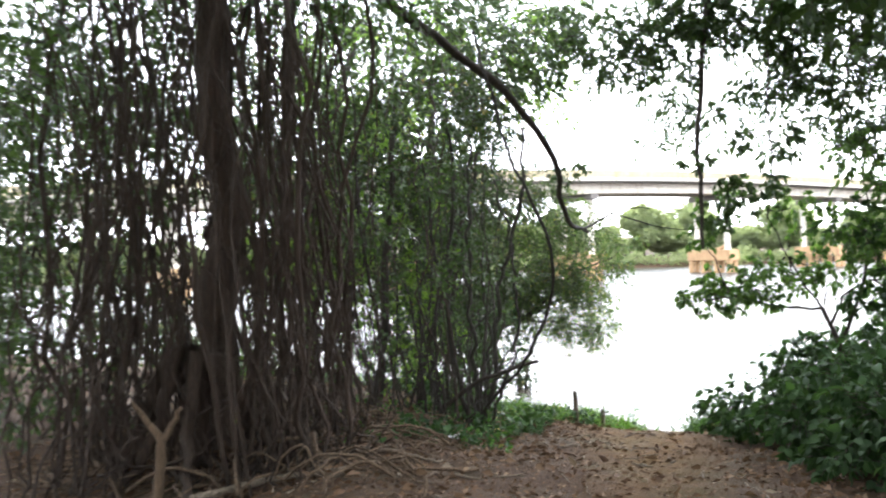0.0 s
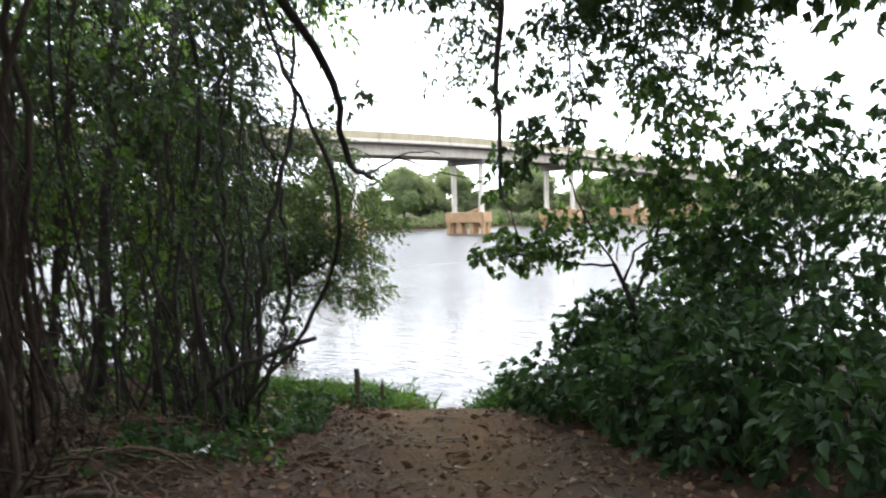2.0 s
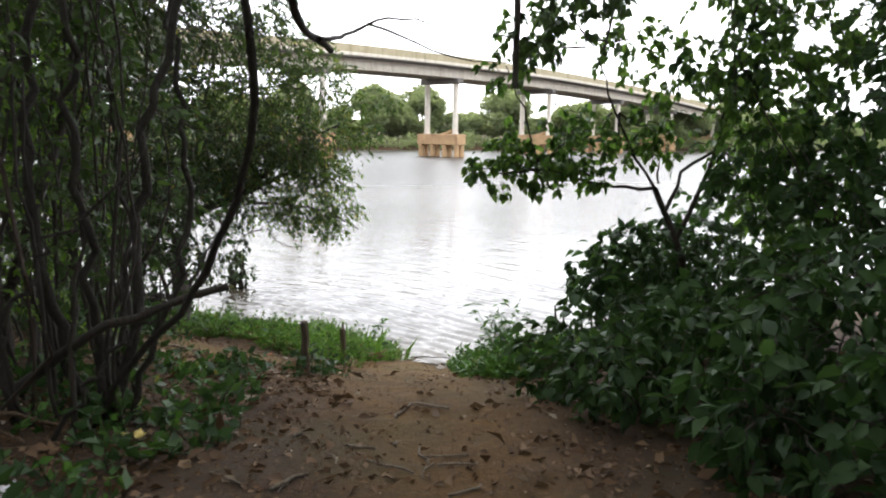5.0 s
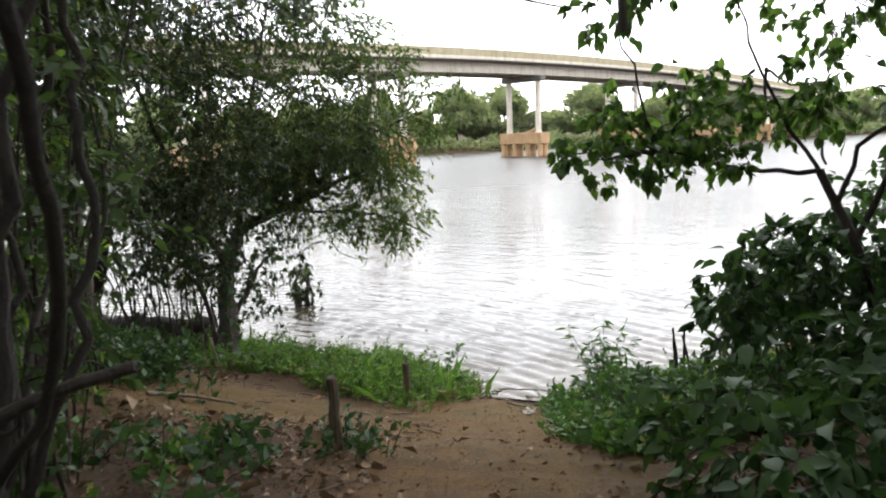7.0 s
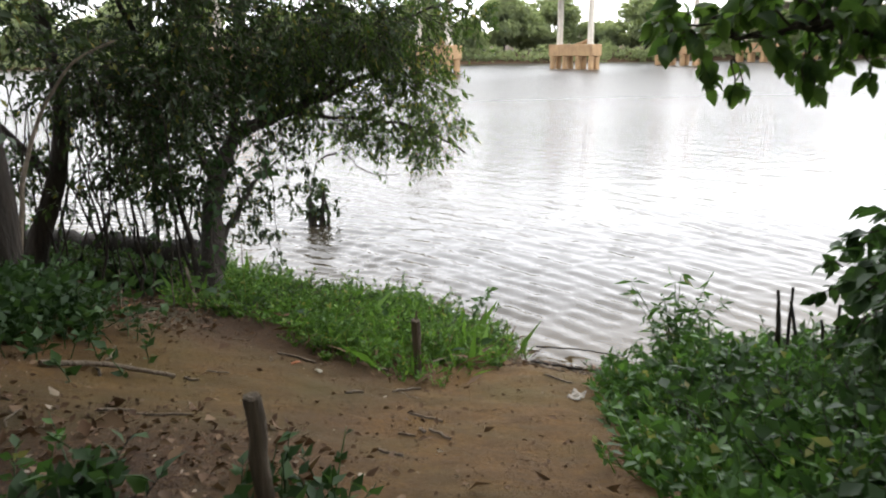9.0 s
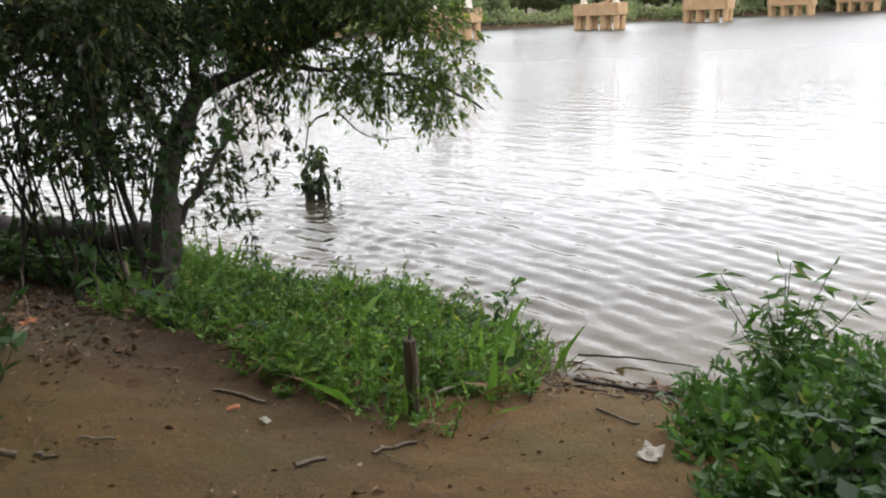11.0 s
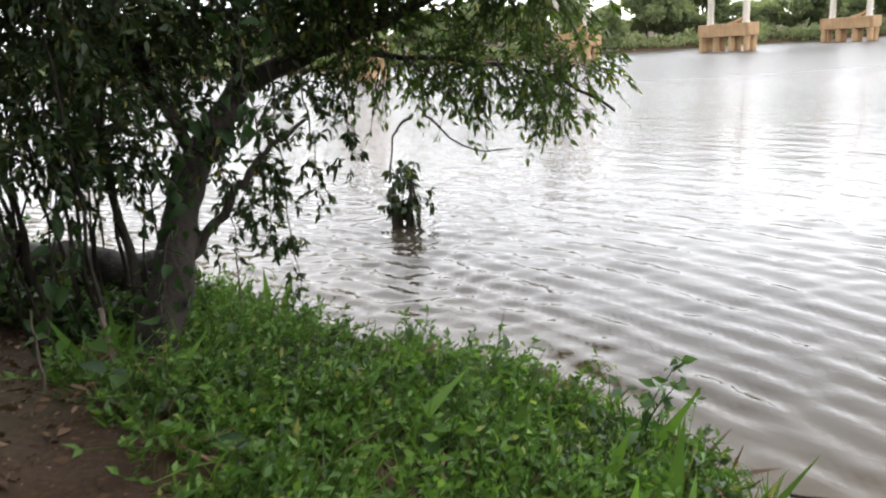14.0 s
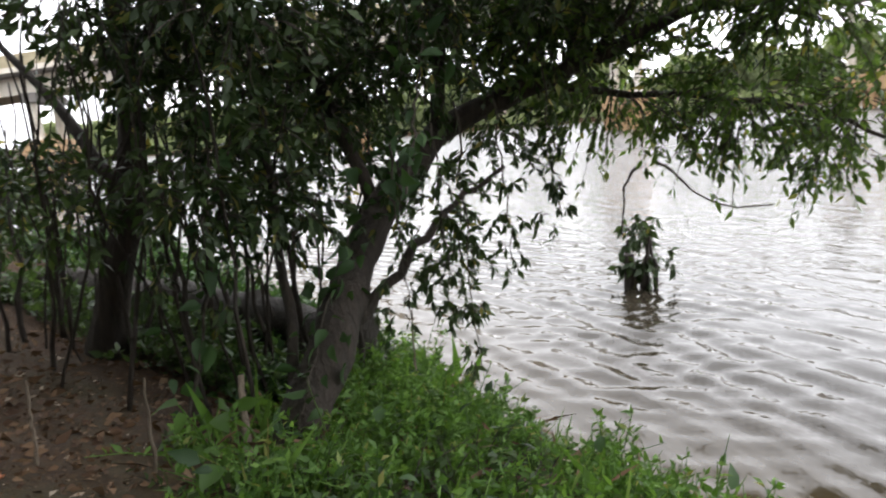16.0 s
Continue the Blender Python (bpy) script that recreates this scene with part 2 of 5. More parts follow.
class Soup:
    """Gathers quads for one mesh."""

    def __init__(self):
        self.v, self.f, self.n = [], [], 0

    def add(self, V, F):
        self.v.append(np.asarray(V).reshape(-1, 3))
        self.f.append(np.asarray(F).reshape(-1, 4) + self.n)
        self.n += len(self.v[-1])

    def mesh(self, name, smooth=True):
        return quad_mesh(name, np.concatenate(self.v), np.concatenate(self.f), smooth)

    def tubes(self, P, R, sides=5):
        """Tapered tubes along K polylines of m points: P (K, m, 3), R (K, m)."""
        P, R = np.asarray(P, float), np.asarray(R, float)
        K, m, _ = P.shape
        T = unit(np.gradient(P, axis=1))
        ref = np.where(np.abs(T[..., 2:3]) > 0.9, np.array([1.0, 0, 0]), np.array([0, 0, 1.0]))
        ref = np.broadcast_to(ref[:, :1], T.shape)
        A = unit(np.cross(T, ref))
        B = np.cross(T, A)
        ang = np.arange(sides) * 2 * np.pi / sides
        ring = A[:, :, None] * np.cos(ang)[:, None] + B[:, :, None] * np.sin(ang)[:, None]
        V = P[:, :, None] + ring * R[:, :, None, None]
        i = np.arange(K)[:, None, None] * m * sides + np.arange(m - 1)[None, :, None] * sides
        j, j2 = np.arange(sides), (np.arange(sides) + 1) % sides
        F = np.stack([i + j, i + j2, i + sides + j2, i + sides + j], -1)
        self.add(V, F)

    def leaves(self, C, D, size, width=0.3, fold=0.12):
        """Folded pointed leaves at C along D."""
        N = len(C)
        D = unit(D)
        S = unit(np.cross(D, unit(rng.normal(size=(N, 3)) + np.array([0, 0, 0.8]))))
        U = np.cross(S, D)
        s = np.broadcast_to(np.asarray(size, float), (N,))[:, None]
        k = 0.42
        V = np.stack([C, C + s * (k * D - width * S + fold * U * width * 2), C + s * D - U * s * fold,
                      C + s * (k * D + width * S + fold * U * width * 2), C + s * k * D], 1)
        b = np.arange(N)[:, None] * 5
        F = np.stack([b + np.array([0, 4, 2, 1]), b + np.array([0, 3, 2, 4])], 1)
        self.add(V, F)


    def broad(self, C, D, size, width=0.34):
        """Broad leaves with a midrib fold, a round base and a drawn-out tip."""
        N = len(C)
        D = unit(D)
        S = unit(np.cross(D, unit(rng.normal(size=(N, 3)) * 0.7 + np.array([0, 0, 1.0]))))
        U = np.cross(S, D)
        s = np.broadcast_to(np.asarray(size, float), (N,))[:, None]
        V = []
        for k, w, sag in ((0.0, 0.12, 0.0), (0.22, 0.92, 0.03), (0.55, 0.85, 0.02), (0.82, 0.36, -0.05), (1.0, 0.03, -0.12)):
            mid = C + s * (k * D + sag * U)
            V += [mid - s * S * width * w + s * U * 0.1 * w, mid, mid + s * S * width * w + s * U * 0.1 * w]
        V = np.stack(V, 1)
        b = np.arange(N)[:, None] * 15
        F = np.stack([b + 3 * k + np.array(q) for k in range(4) for q in ((0, 1, 4, 3), (1, 2, 5, 4))], 1)
        self.add(V, F)


def thing(name, label, category, at=(0, 0, 0), group="", kind=""):
    e = new(name)
    e.location = at
    e.empty_display_size = 0.1
    return tagged(e, label, category, group, kind)


def part(name, me, mat, parent, label="", kind=""):
    if isinstance(me, Soup):
        me = me.mesh(name)
    if not me.materials:
        me.materials.append(mat)
    ob = new(name, me)
    if parent is not None:
        ob.parent = parent
        off = parent.location + (parent.parent.location if parent.parent else Vector())
        me.transform(Matrix.Translation(-off)) if not me.get("placed") else None
        me["placed"] = 1
    if label or kind:
        tagged(ob, label, "", "", kind)
    return ob


def curve(points, m):
    """Resamples a polyline smoothly to m points."""
    p = np.asarray(points, float)
    s = np.concatenate([[0], np.cumsum(np.linalg.norm(np.diff(p, axis=0), axis=1))])
    t = np.linspace(0, s[-1], m)
    q = np.stack([np.interp(t, s, p[:, k]) for k in range(p.shape[1])], 1)
    for _ in range(2):
        q[1:-1] = 0.25 * q[:-2] + 0.5 * q[1:-1] + 0.25 * q[2:]
    return q


def limb(points, r0, r1, m=14, sides=8, knots=0.0):
    p = curve(points, m)
    p[1:-1] += rng.normal(size=(m - 2, 3)) * knots
    s = Soup()
    rr = np.linspace(r0, r1, m) * (1 + rng.normal(size=m) * 0.05)
    s.tubes(p[None], rr[None], sides)
    tip = p[-1] + unit(p[-1] - p[-2]) * r1 * 0.3
    s.tubes(np.array([[p[-1], tip]]), np.array([[rr[-1], 0.002]]), sides)
    return s


def foliage(clumps, per, leaf, width=0.3, droop=0.5, twig=None, leaves_each=9, squash=0.8, up=0.0, fine=False, reach=(0.2, 0.45)):
    """Twigs with leaves round clump centres (x, y, z, r). per: twigs for a clump of radius 1 m, by area."""
    out = Soup()
    tw = twig if twig is not None else Soup()
    for x, y, z, r in clumps:
        K = max(4, int(per * r * r))
        d = unit(rng.normal(size=(K, 3)))
        d[:, 2] = d[:, 2] * squash + up
        c0 = np.array([x, y, z]) + d * r * rng.uniform(0.1, 1.0, (K, 1)) ** 0.6 * 0.85
        L = r * rng.uniform(*reach, (K, 1))
        u = np.linspace(0, 1, 4)
        P = c0[:, None] + d[:, None] * (L[:, None] * u[None, :, None])
        P[..., 2] -= droop * L * u[None] ** 2
        P += rng.normal(size=P.shape) * 0.02 * r
        tw.tubes(P, np.broadcast_to(np.array([0.006, 0.005, 0.004, 0.0025]) * (0.6 + leaf * 4), (K, 4)), 3)
        M = leaves_each
        uu = rng.uniform(0.15, 1.0, (K, M))
        uu[:, 0] = 1
        k = np.clip((uu * 3).astype(int), 0, 2)
        w = (uu * 3 - k)[..., None]
        rows = np.arange(K)[:, None]
        Q = P[rows, k] * (1 - w) + P[rows, k + 1] * w
        Tn = unit(P[rows, k + 1] - P[rows, k])
        D = 0.7 * Tn + rng.normal(size=Q.shape) * 0.55
        D[..., 2] -= droop * 0.9
        grow = out.broad if fine else out.leaves
        grow(Q.reshape(-1, 3), D.reshape(-1, 3), (leaf * rng.uniform(0.6, 1.2, (K, M))).ravel(), width)
    return out


# ---- terrain ----
SHORE_X = [-60, -10, -5, -2, 0, 0.9, 2.0, 2.9, 3.35, 3.6, 4.35, 5.5, 8, 15, 60]
SHORE_Y = [34, 22, 19.6, 17.7, 16.4, 15.5, 14.6, 13.9, 13.25, 12.57, 12.13, 12.2, 12.7, 14, 18]
BANK_S = [-60, -6, -1.5, 0, 0.1, 0.5, 1.0, 1.6, 2.4, 4.3, 5.6, 8, 10, 13, 40, 400]
BANK_Z = [-4.5, -3.0, -2.1, -1.75, -1.69, -1.55, -1.4, -1.24, -1.07, -0.43, -0.2, 0.04, 0.14, 0.22, 0.6, 3]
LINE_X = np.concatenate([np.linspace(-60, -6, 28), np.linspace(-5.7, 6, 90), np.linspace(6.5, 60, 28)])
LINE_Y = np.interp(LINE_X, SHORE_X, SHORE_Y)


def shore(x):
    return np.interp(x, SHORE_X, SHORE_Y)


def ground_z(x, y):
    x, y = np.asarray(x, float), np.asarray(y, float)
    away = np.full(np.broadcast(x, y).shape, 1e9)
    for a, b in zip(LINE_X, LINE_Y):
        away = np.minimum(away, (x - a) ** 2 + (y - b) ** 2)
    s = np.sqrt(away) * np.where(y < shore(x), 1.0, -1.0)
    z = np.interp(s, BANK_S, BANK_Z) - 0.12 * np.clip((1.4 - x) / 0.6, 0, 1) * np.exp(-((y - 13.8) / 1.2) ** 2)
    land = np.clip(s * 1.5, 0, 1)
    z = z + 0.15 * np.exp(-((x + 0.6) / 1.0) ** 2) * np.clip((9 - y) / 4, 0, 1) * land
    z = z + 0.10 * np.clip((x - 3.0) / 1.5, 0, 1) * land * np.clip((11.5 - y) / 2, 0, 1)
    z = z + land * (0.03 * np.sin(x * 3.1 + y * 1.7) * np.sin(y * 2.3 - x) + 0.012 * np.sin(x * 9 + 2 * np.sin(y * 7)) * np.sin(y * 8))
    far = np.interp(y - 0.06 * np.abs(x - 40), [120, 131, 133, 137, 160, 220, 600], [-5, -1.95, -1.7, -0.3, 1.2, 4, 12])
    return np.maximum(z, far)


def path_x(y):
    return np.interp(y, [-4, 0, 3.7, 6.6, 8.5, 10.5, 12.4], [0.2, 0.45, 1.2, 1.95, 2.35, 2.9, 3.95])


gx = np.unique(np.round(np.concatenate([np.arange(-6, 9, 0.08), np.arange(-30, -6, 0.8), np.arange(9, 40, 0.8), np.arange(-1200, 1201, 40)]), 3))
gy = np.unique(np.round(np.concatenate([np.arange(-3, 18, 0.08), np.arange(-30, -3, 1.0), np.arange(18, 40, 1.0), np.arange(40, 240, 4.0), np.arange(-900, 1800, 60)]), 3))
GX, GY = np.meshgrid(gx, gy)
GZ = ground_z(GX, GY)
idx = np.arange(GX.size).reshape(GX.shape)
gme = quad_mesh("ground", np.stack([GX, GY, GZ], -1).reshape(-1, 3),
                np.stack([idx[:-1, :-1], idx[:-1, 1:], idx[1:, 1:], idx[1:, :-1]], -1).reshape(-1, 4))
wide = np.interp(GY, [-4, 4, 7, 9, 11, 12.5], [0.3, 0.36, 0.6, 0.95, 1.15, 0.9])
bare = np.clip(1.5 - np.abs(GX - path_x(GY)) / wide, 0, 1)
left_clear = np.exp(-(((GX - 0.9) / 1.3) ** 2 + ((GY - 10.6) / 1.1) ** 2) ** 1.5)
bare = np.clip(np.maximum(bare, left_clear), 0, 1) * np.interp(GY, [2.5, 7.0], [0.12, 1.0])
attr = gme.attributes.new("bare", "FLOAT", "POINT")
attr.data.foreach_set("value", bare.ravel().astype(np.float32))
gme.materials.append(SOIL)
tagged(new("ground", gme), "brown trodden soil with leaf litter sloping to the river", "ground", "", "structure")

# river: fine ripples near the bank, calm far away
wx = np.unique(np.round(np.concatenate([np.arange(-5, 11, 0.05), np.arange(-40, -5, 1.0), np.arange(11, 60, 1.0), np.arange(-1200, 1201, 60)]), 3))
wy = np.unique(np.round(np.concatenate([np.arange(11.5, 24, 0.05), np.arange(24, 34, 0.2), np.arange(34, 60, 1.0), np.arange(60, 150, 5.0)]), 3))
WX, WY = np.meshgrid(wx, wy)
calm = np.clip((24 - WY) / 6, 0, 1) * np.clip((8 - np.abs(WX - 3)) / 2, 0, 1)
near_bank = np.interp(WY - shore(WX), [0, 0.4, 1.5, 3, 6, 10], [0.35, 0.8, 1.15, 1.0, 0.55, 0.25])
swell = np.zeros_like(WX)
ux, uy = WX - 4.0, WY - 15.0
for wave, slope, tilt, k in ((0.31, 0.125, 0.0, 0), (0.29, 0.05, 0.1, 1), (0.42, 0.075, -0.12, 2), (0.22, 0.03, 0.16, 3), (0.36, 0.06, 0.22, 4)):
    # trains of ripples whose long crests bend towards the bank
    run = (0.9 - tilt * 0.5) * ux + (0.57 + tilt) * uy - 0.085 * ux * uy
    drift = 0.05 * np.sin(1.1 * WX - 0.8 * WY + k) + 0.035 * np.sin(0.9 * WX + 2.3 * WY + 2 * k) + 0.02 * np.sin(3.7 * WX - 2.1 * WY + k)
    gate = 0.72 + 0.28 * np.sin(0.9 * WX * math.cos(k) + 1.3 * WY * math.sin(k + 0.6) + 2 * k)
    ph = 6.283 / wave * (run + drift) + 1.9 * k
    swell += wave * slope / 6.283 * gate * (np.sin(ph) + 0.25 * np.sin(2 * ph + 1.57))
for k in range(18):
    # small choppy ripples, livelier under the leaning tree
    wave, deg = rng.uniform(0.12, 0.34), rng.uniform(20, 110)
    kx, ky = 6.283 / wave * math.cos(radians(deg)), 6.283 / wave * math.sin(radians(deg))
    lively = 0.35 + 0.9 * np.exp(-((WX - 2.0) / 0.9) ** 2)
    swell += wave * 0.006 * lively * np.sin(kx * WX + ky * WY + 0.9 * np.sin(1.3 * WX + 0.9 * WY + k) + k * 1.7)
WZ = WATER + calm * near_bank * swell
idx = np.arange(WX.size).reshape(WX.shape)
wme = quad_mesh("water", np.stack([WX, WY, WZ], -1).reshape(-1, 3),
                np.stack([idx[:-1, :-1], idx[:-1, 1:], idx[1:, 1:], idx[1:, :-1]], -1).reshape(-1, 4))
sattr = wme.attributes.new("shallow", "FLOAT", "POINT")
sattr.data.foreach_set("value", np.exp(-(np.clip(WY - shore(WX), 0, 50) / 1.5) ** 1.5).ravel().astype(np.float32))
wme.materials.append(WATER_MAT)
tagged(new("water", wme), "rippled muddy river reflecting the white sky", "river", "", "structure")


# ---- bridge ----
def box(name, size, bevel=0.03):
    bm = bmesh.new()
    bmesh.ops.create_cube(bm, size=1, matrix=Matrix.Diagonal((*size, 1)))
    if bevel:
        bmesh.ops.bevel(bm, geom=bm.edges[:], offset=bevel, segments=1, affect="EDGES")
    me = bpy.data.meshes.new(name)
    bm.to_mesh(me)
    bm.free()
    return me


def solid(name, me, mat, parent, at, rz=0.0, label=""):
    ob = new(name, me)
    if not me.materials:
        me.materials.append(mat)
    ob.parent = parent
    ob.matrix_basis = pose(*at, 0, 0, rz)
    if label:
        tagged(ob, label)
    return ob


BX, BY, BANG = 35.3, 99.0, radians(29.5)
bridge = thing("concrete_bridge", "long pale concrete road bridge on twin-column piers", "bridge", (BX, BY, 0))
bridge.rotation_euler = (0, 0, BANG)


def soffit(s):
    return np.maximum(8.61 - np.where(s < 0, 0.00047, 0.00042) * s ** 2, 1.0)


def sweep(profile, s):
    """A band along the bridge: profile points (across, height above soffit)."""
    pr = np.array(profile)
    V = np.stack([np.broadcast_to(s[:, None], (len(s), len(pr))), np.broadcast_to(pr[:, 0], (len(s), len(pr))),
                  soffit(s)[:, None] + pr[:, 1]], -1).reshape(-1, 3)
    n = len(pr)
    i = np.arange(len(s) - 1)[:, None] * n
    j, j2 = np.arange(n), (np.arange(n) + 1) % n
    return quad_mesh("band", V, np.stack([i + j, i + j2, i + n + j2, i + n + j], -1).reshape(-1, 4), False)


span = np.linspace(-170, 240, 90)
for across in (-2.6, 2.6):
    solid("girder", sweep([(across - 0.35, 0), (across + 0.35, 0), (across + 0.25, 1.35), (across - 0.25, 1.35)], span), CONCRETE, bridge, (0, 0, 0))
solid("deck", sweep([(-4.6, 1.35), (4.6, 1.35), (4.6, 1.7), (-4.6, 1.7)], span), CONCRETE, bridge, (0, 0, 0))
solid("soffit_shade_slab", sweep([(-4.3, 1.2), (4.3, 1.2), (4.3, 1.346), (-4.3, 1.346)], span), CONCRETE_SHADE, bridge, (0, 0, 0), 0, "underside of the deck with its shade put into the colour")
for across in (-4.45, 4.45):
    solid("parapet", sweep([(across - 0.12, 1.704), (across + 0.12, 1.704), (across + 0.1, 2.55), (across - 0.1, 2.55)], span), CONCRETE_RAIL, bridge, (0, 0, 0), 0, "weather-stained parapet")
cap_me, beam_me = box("pile_cap", (1.9, 7.2, 1.45), 0.08), box("cross_beam", (1.1, 6.8, 0.7), 0.05)
pile_me = None
for k in range(-5, 9):
    s = 23.0 * k
    top = float(soffit(np.array(s)))
    if top < 3.0:
        continue
    pier = solid("pile_cap", cap_me, CONCRETE_RUST, bridge, (s, 0, WATER + 2.33), 0, "rust-stained pile cap")
    base = WATER + 3.06
    solid("cross_beam", beam_me, CONCRETE_SHADE, bridge, (s, 0, top - 0.352))
    h = top - 0.7 - base
    for a in (-2.5, 2.5):
        s2 = Soup()
        s2.tubes(np.array([[(0, 0, 0), (0, 0, 0.3), (0, 0, h)]]), np.array([[0.46, 0.38, 0.38]]), 14)
        solid("column", s2.mesh("column"), CONCRETE, pier, (0, a, 0.73))
    br = Soup()
    br.tubes(np.array([[(0, 0.0, 0.7), (0, -1.3, 0.85), (0, -2.4, 1.35)]]), np.array([[0.1, 0.24, 0.24]]), 8)
    solid("haunch", br.mesh("haunch"), CONCRETE_RUST, pier, (0, 0, 0), 0, "sloping rust-stained haunch")
    for a in (-3.15, -1.1, 1.1, 3.15):
        for e in (-0.55, 0.55):
            if pile_me is None:
                s3 = Soup()
                s3.tubes(np.array([[(0, 0, 0), (0, 0, 4.0)]]), np.array([[0.36, 0.36]]), 12)
                pile_me = s3.mesh("support_leg")
            solid("support_leg", pile_me, CONCRETE_RUST, pier, (e, a, -4.68))


# ---- far bank woods ----
def far_tree(h, w):
    t = thing("far_tree", "round-crowned leafy tree on the far river bank", "tree", (0, 0, 0), "trees along the far bank")
    s = limb([(0, 0, -0.3), (0.1, 0, h * 0.3), (0.0, 0.2, h * 0.6)], 0.25, 0.1, 8, 6)
    part("trunk", s, BARK, t)
    cl = []
    for _ in range(16):
        a, q = rng.uniform(0, 6.28), math.sqrt(rng.uniform(0, 1))
        zz = rng.uniform(0.25, 0.85)
        rr = w * 0.5 * q * math.sin(math.pi * min(0.98, zz * 0.8 + 0.2)) ** 0.6
        cl.append((rr * math.cos(a), rr * math.sin(a), h * zz, w * rng.uniform(0.17, 0.27)))
    part("crown", foliage(cl, 46, 0.5, 0.42, 0.25, leaves_each=7), LEAF_FAR_HAZE, t)
    return t


kinds = [far_tree(h, w) for h, w in ((9.5, 10), (7.5, 7), (6.0, 7.5), (11, 9))]
spots = []
for k in range(125):
    x = -150 + k * 3.4 + rng.uniform(-2, 2)
    y = 139 + 0.06 * abs(x - 40) + rng.uniform(-2, 11)
    spots.append((x, y))
for k, (x, y) in enumerate(spots):
    sc = rng.uniform(0.55, 1.0)
    m = pose(x, y, float(ground_z(x, y)), 0, 0, rng.uniform(0, 360)) @ Matrix.Diagonal((sc, sc, sc, 1))
    if k < 4:
        kinds[k].matrix_basis = m
    else:
        c = copy_thing(kinds[k % 4], pose(0, 0, 0))
        c.matrix_basis = m
undergrowth = []
for k in range(270):
    x = -140 + k * 1.6
    y = 134 + 0.06 * abs(x - 40) + rng.uniform(-0.5, 2.5)
    undergrowth.append((x, y, float(ground_z(x, y)) + 0.8, rng.uniform(1.2, 2.4)))
sg = part("far_bank_scrub", foliage(undergrowth, 22, 0.4, 0.4, 0.3, leaves_each=6), LEAF_FAR_HAZE, None)
tagged(sg, "low green scrub along the far waterline", "scrub", "", "stuff")

# ---- riverside tree (leans over the water) ----
tree = thing("riverside_tree", "leaning leafy riverside tree with drooping slender leaves", "tree", (0.7, 13.85, -1.4))
part("trunk", limb([(0.66, 13.7, -1.6), (0.69, 13.82, -1.35), (0.74, 14.05, -1.1), (0.72, 14.4, -0.82), (0.69, 14.7, -0.58), (0.74, 15.1, -0.28), (0.91, 15.6, 0.07)], 0.135, 0.085, 22, 14, 0.008), BARK, tree)
TREE_LIMBS = [
    [(0.86, 15.5, 0.0), (1.0, 15.62, 0.12), (1.27, 15.7, 0.2), (1.71, 15.85, 0.38), (2.15, 16.0, 0.53), (2.6, 16.1, 0.7), (3.3, 16.2, 0.95)],
    [(0.9, 15.55, 0.05), (0.95, 15.6, 0.6), (1.1, 15.6, 1.4), (1.3, 15.5, 2.3), (1.5, 15.4, 3.1)],
    [(0.72, 14.9, -0.4), (0.5, 14.9, 0.2), (0.1, 14.8, 1.1), (-0.2, 14.6, 2.2), (-0.3, 14.6, 3.2)],
    [(1.5, 15.75, 0.3), (2.0, 16.2, 0.18), (2.7, 16.5, 0.1), (3.4, 16.6, -0.05), (3.9, 16.7, -0.4)],
    [(0.72, 14.3, -1.0), (0.85, 14.5, -0.8), (1.02, 14.75, -0.6), (1.12, 15.0, -0.42), (1.4, 15.3, -0.2)],
    [(0.6, 13.9, -1.4), (0.55, 14.1, -0.9), (0.4, 14.3, -0.3), (0.3, 14.4, 0.6)],
    [(1.9, 15.9, 0.45), (2.3, 15.8, 0.9), (2.8, 15.7, 1.3), (3.6, 15.6, 1.6)],
]
for pts, r in zip(TREE_LIMBS, (0.085, 0.05, 0.045, 0.028, 0.04, 0.035, 0.03)):
    part("limb", limb(pts, r, 0.013, 16, 8, 0.012), BARK, tree)
CROWN_A = [(2.3, 15.2, 2.75, 0.6), (2.9, 15.2, 2.2, 0.55), (2.0, 15.4, 2.2, 0.65), (1.3, 15.0, 2.9, 0.7), (3.6, 15.5, 1.9, 0.32), (4.2, 15.6, 1.95, 0.18),
           (3.8, 15.6, 1.4, 0.26), (3.1, 15.7, 1.4, 0.6), (2.4, 15.6, 1.4, 0.6), (1.6, 15.3, 1.7, 0.65), (0.8, 15.0, 2.0, 0.7), (0.1, 14.8, 2.4, 0.7),
           (3.2, 16.2, 0.65, 0.45), (3.5, 16.5, 0.05, 0.42), (3.3, 16.4, -0.25, 0.33), (2.8, 16.3, 0.15, 0.5), (2.4, 16.2, 0.1, 0.32), (2.0, 16.0, 0.3, 0.5)]
CROWN_B = [(1.5, 15.9, 0.6, 0.5), (1.2, 15.8, 0.0, 0.36), (0.9, 15.2, 0.9, 0.6), (0.3, 14.9, 0.8, 0.6), (-0.3, 14.8, 1.3, 0.4), (-0.4, 14.6, 0.6, 0.35),
           (-1.0, 14.4, 2.2, 0.4), (-1.0, 14.5, -0.05, 0.35), (0.6, 14.6, 3.0, 0.8),
           (-0.4, 14.4, 3.0, 0.8), (0.95, 15.3, -0.4, 0.28), (0.25, 15.0, 0.15, 0.42), (1.9, 15.0, 3.3, 0.6), (-1.4, 14.0, 3.0, 0.9), (0.5, 14.5, 3.9, 0.9)]
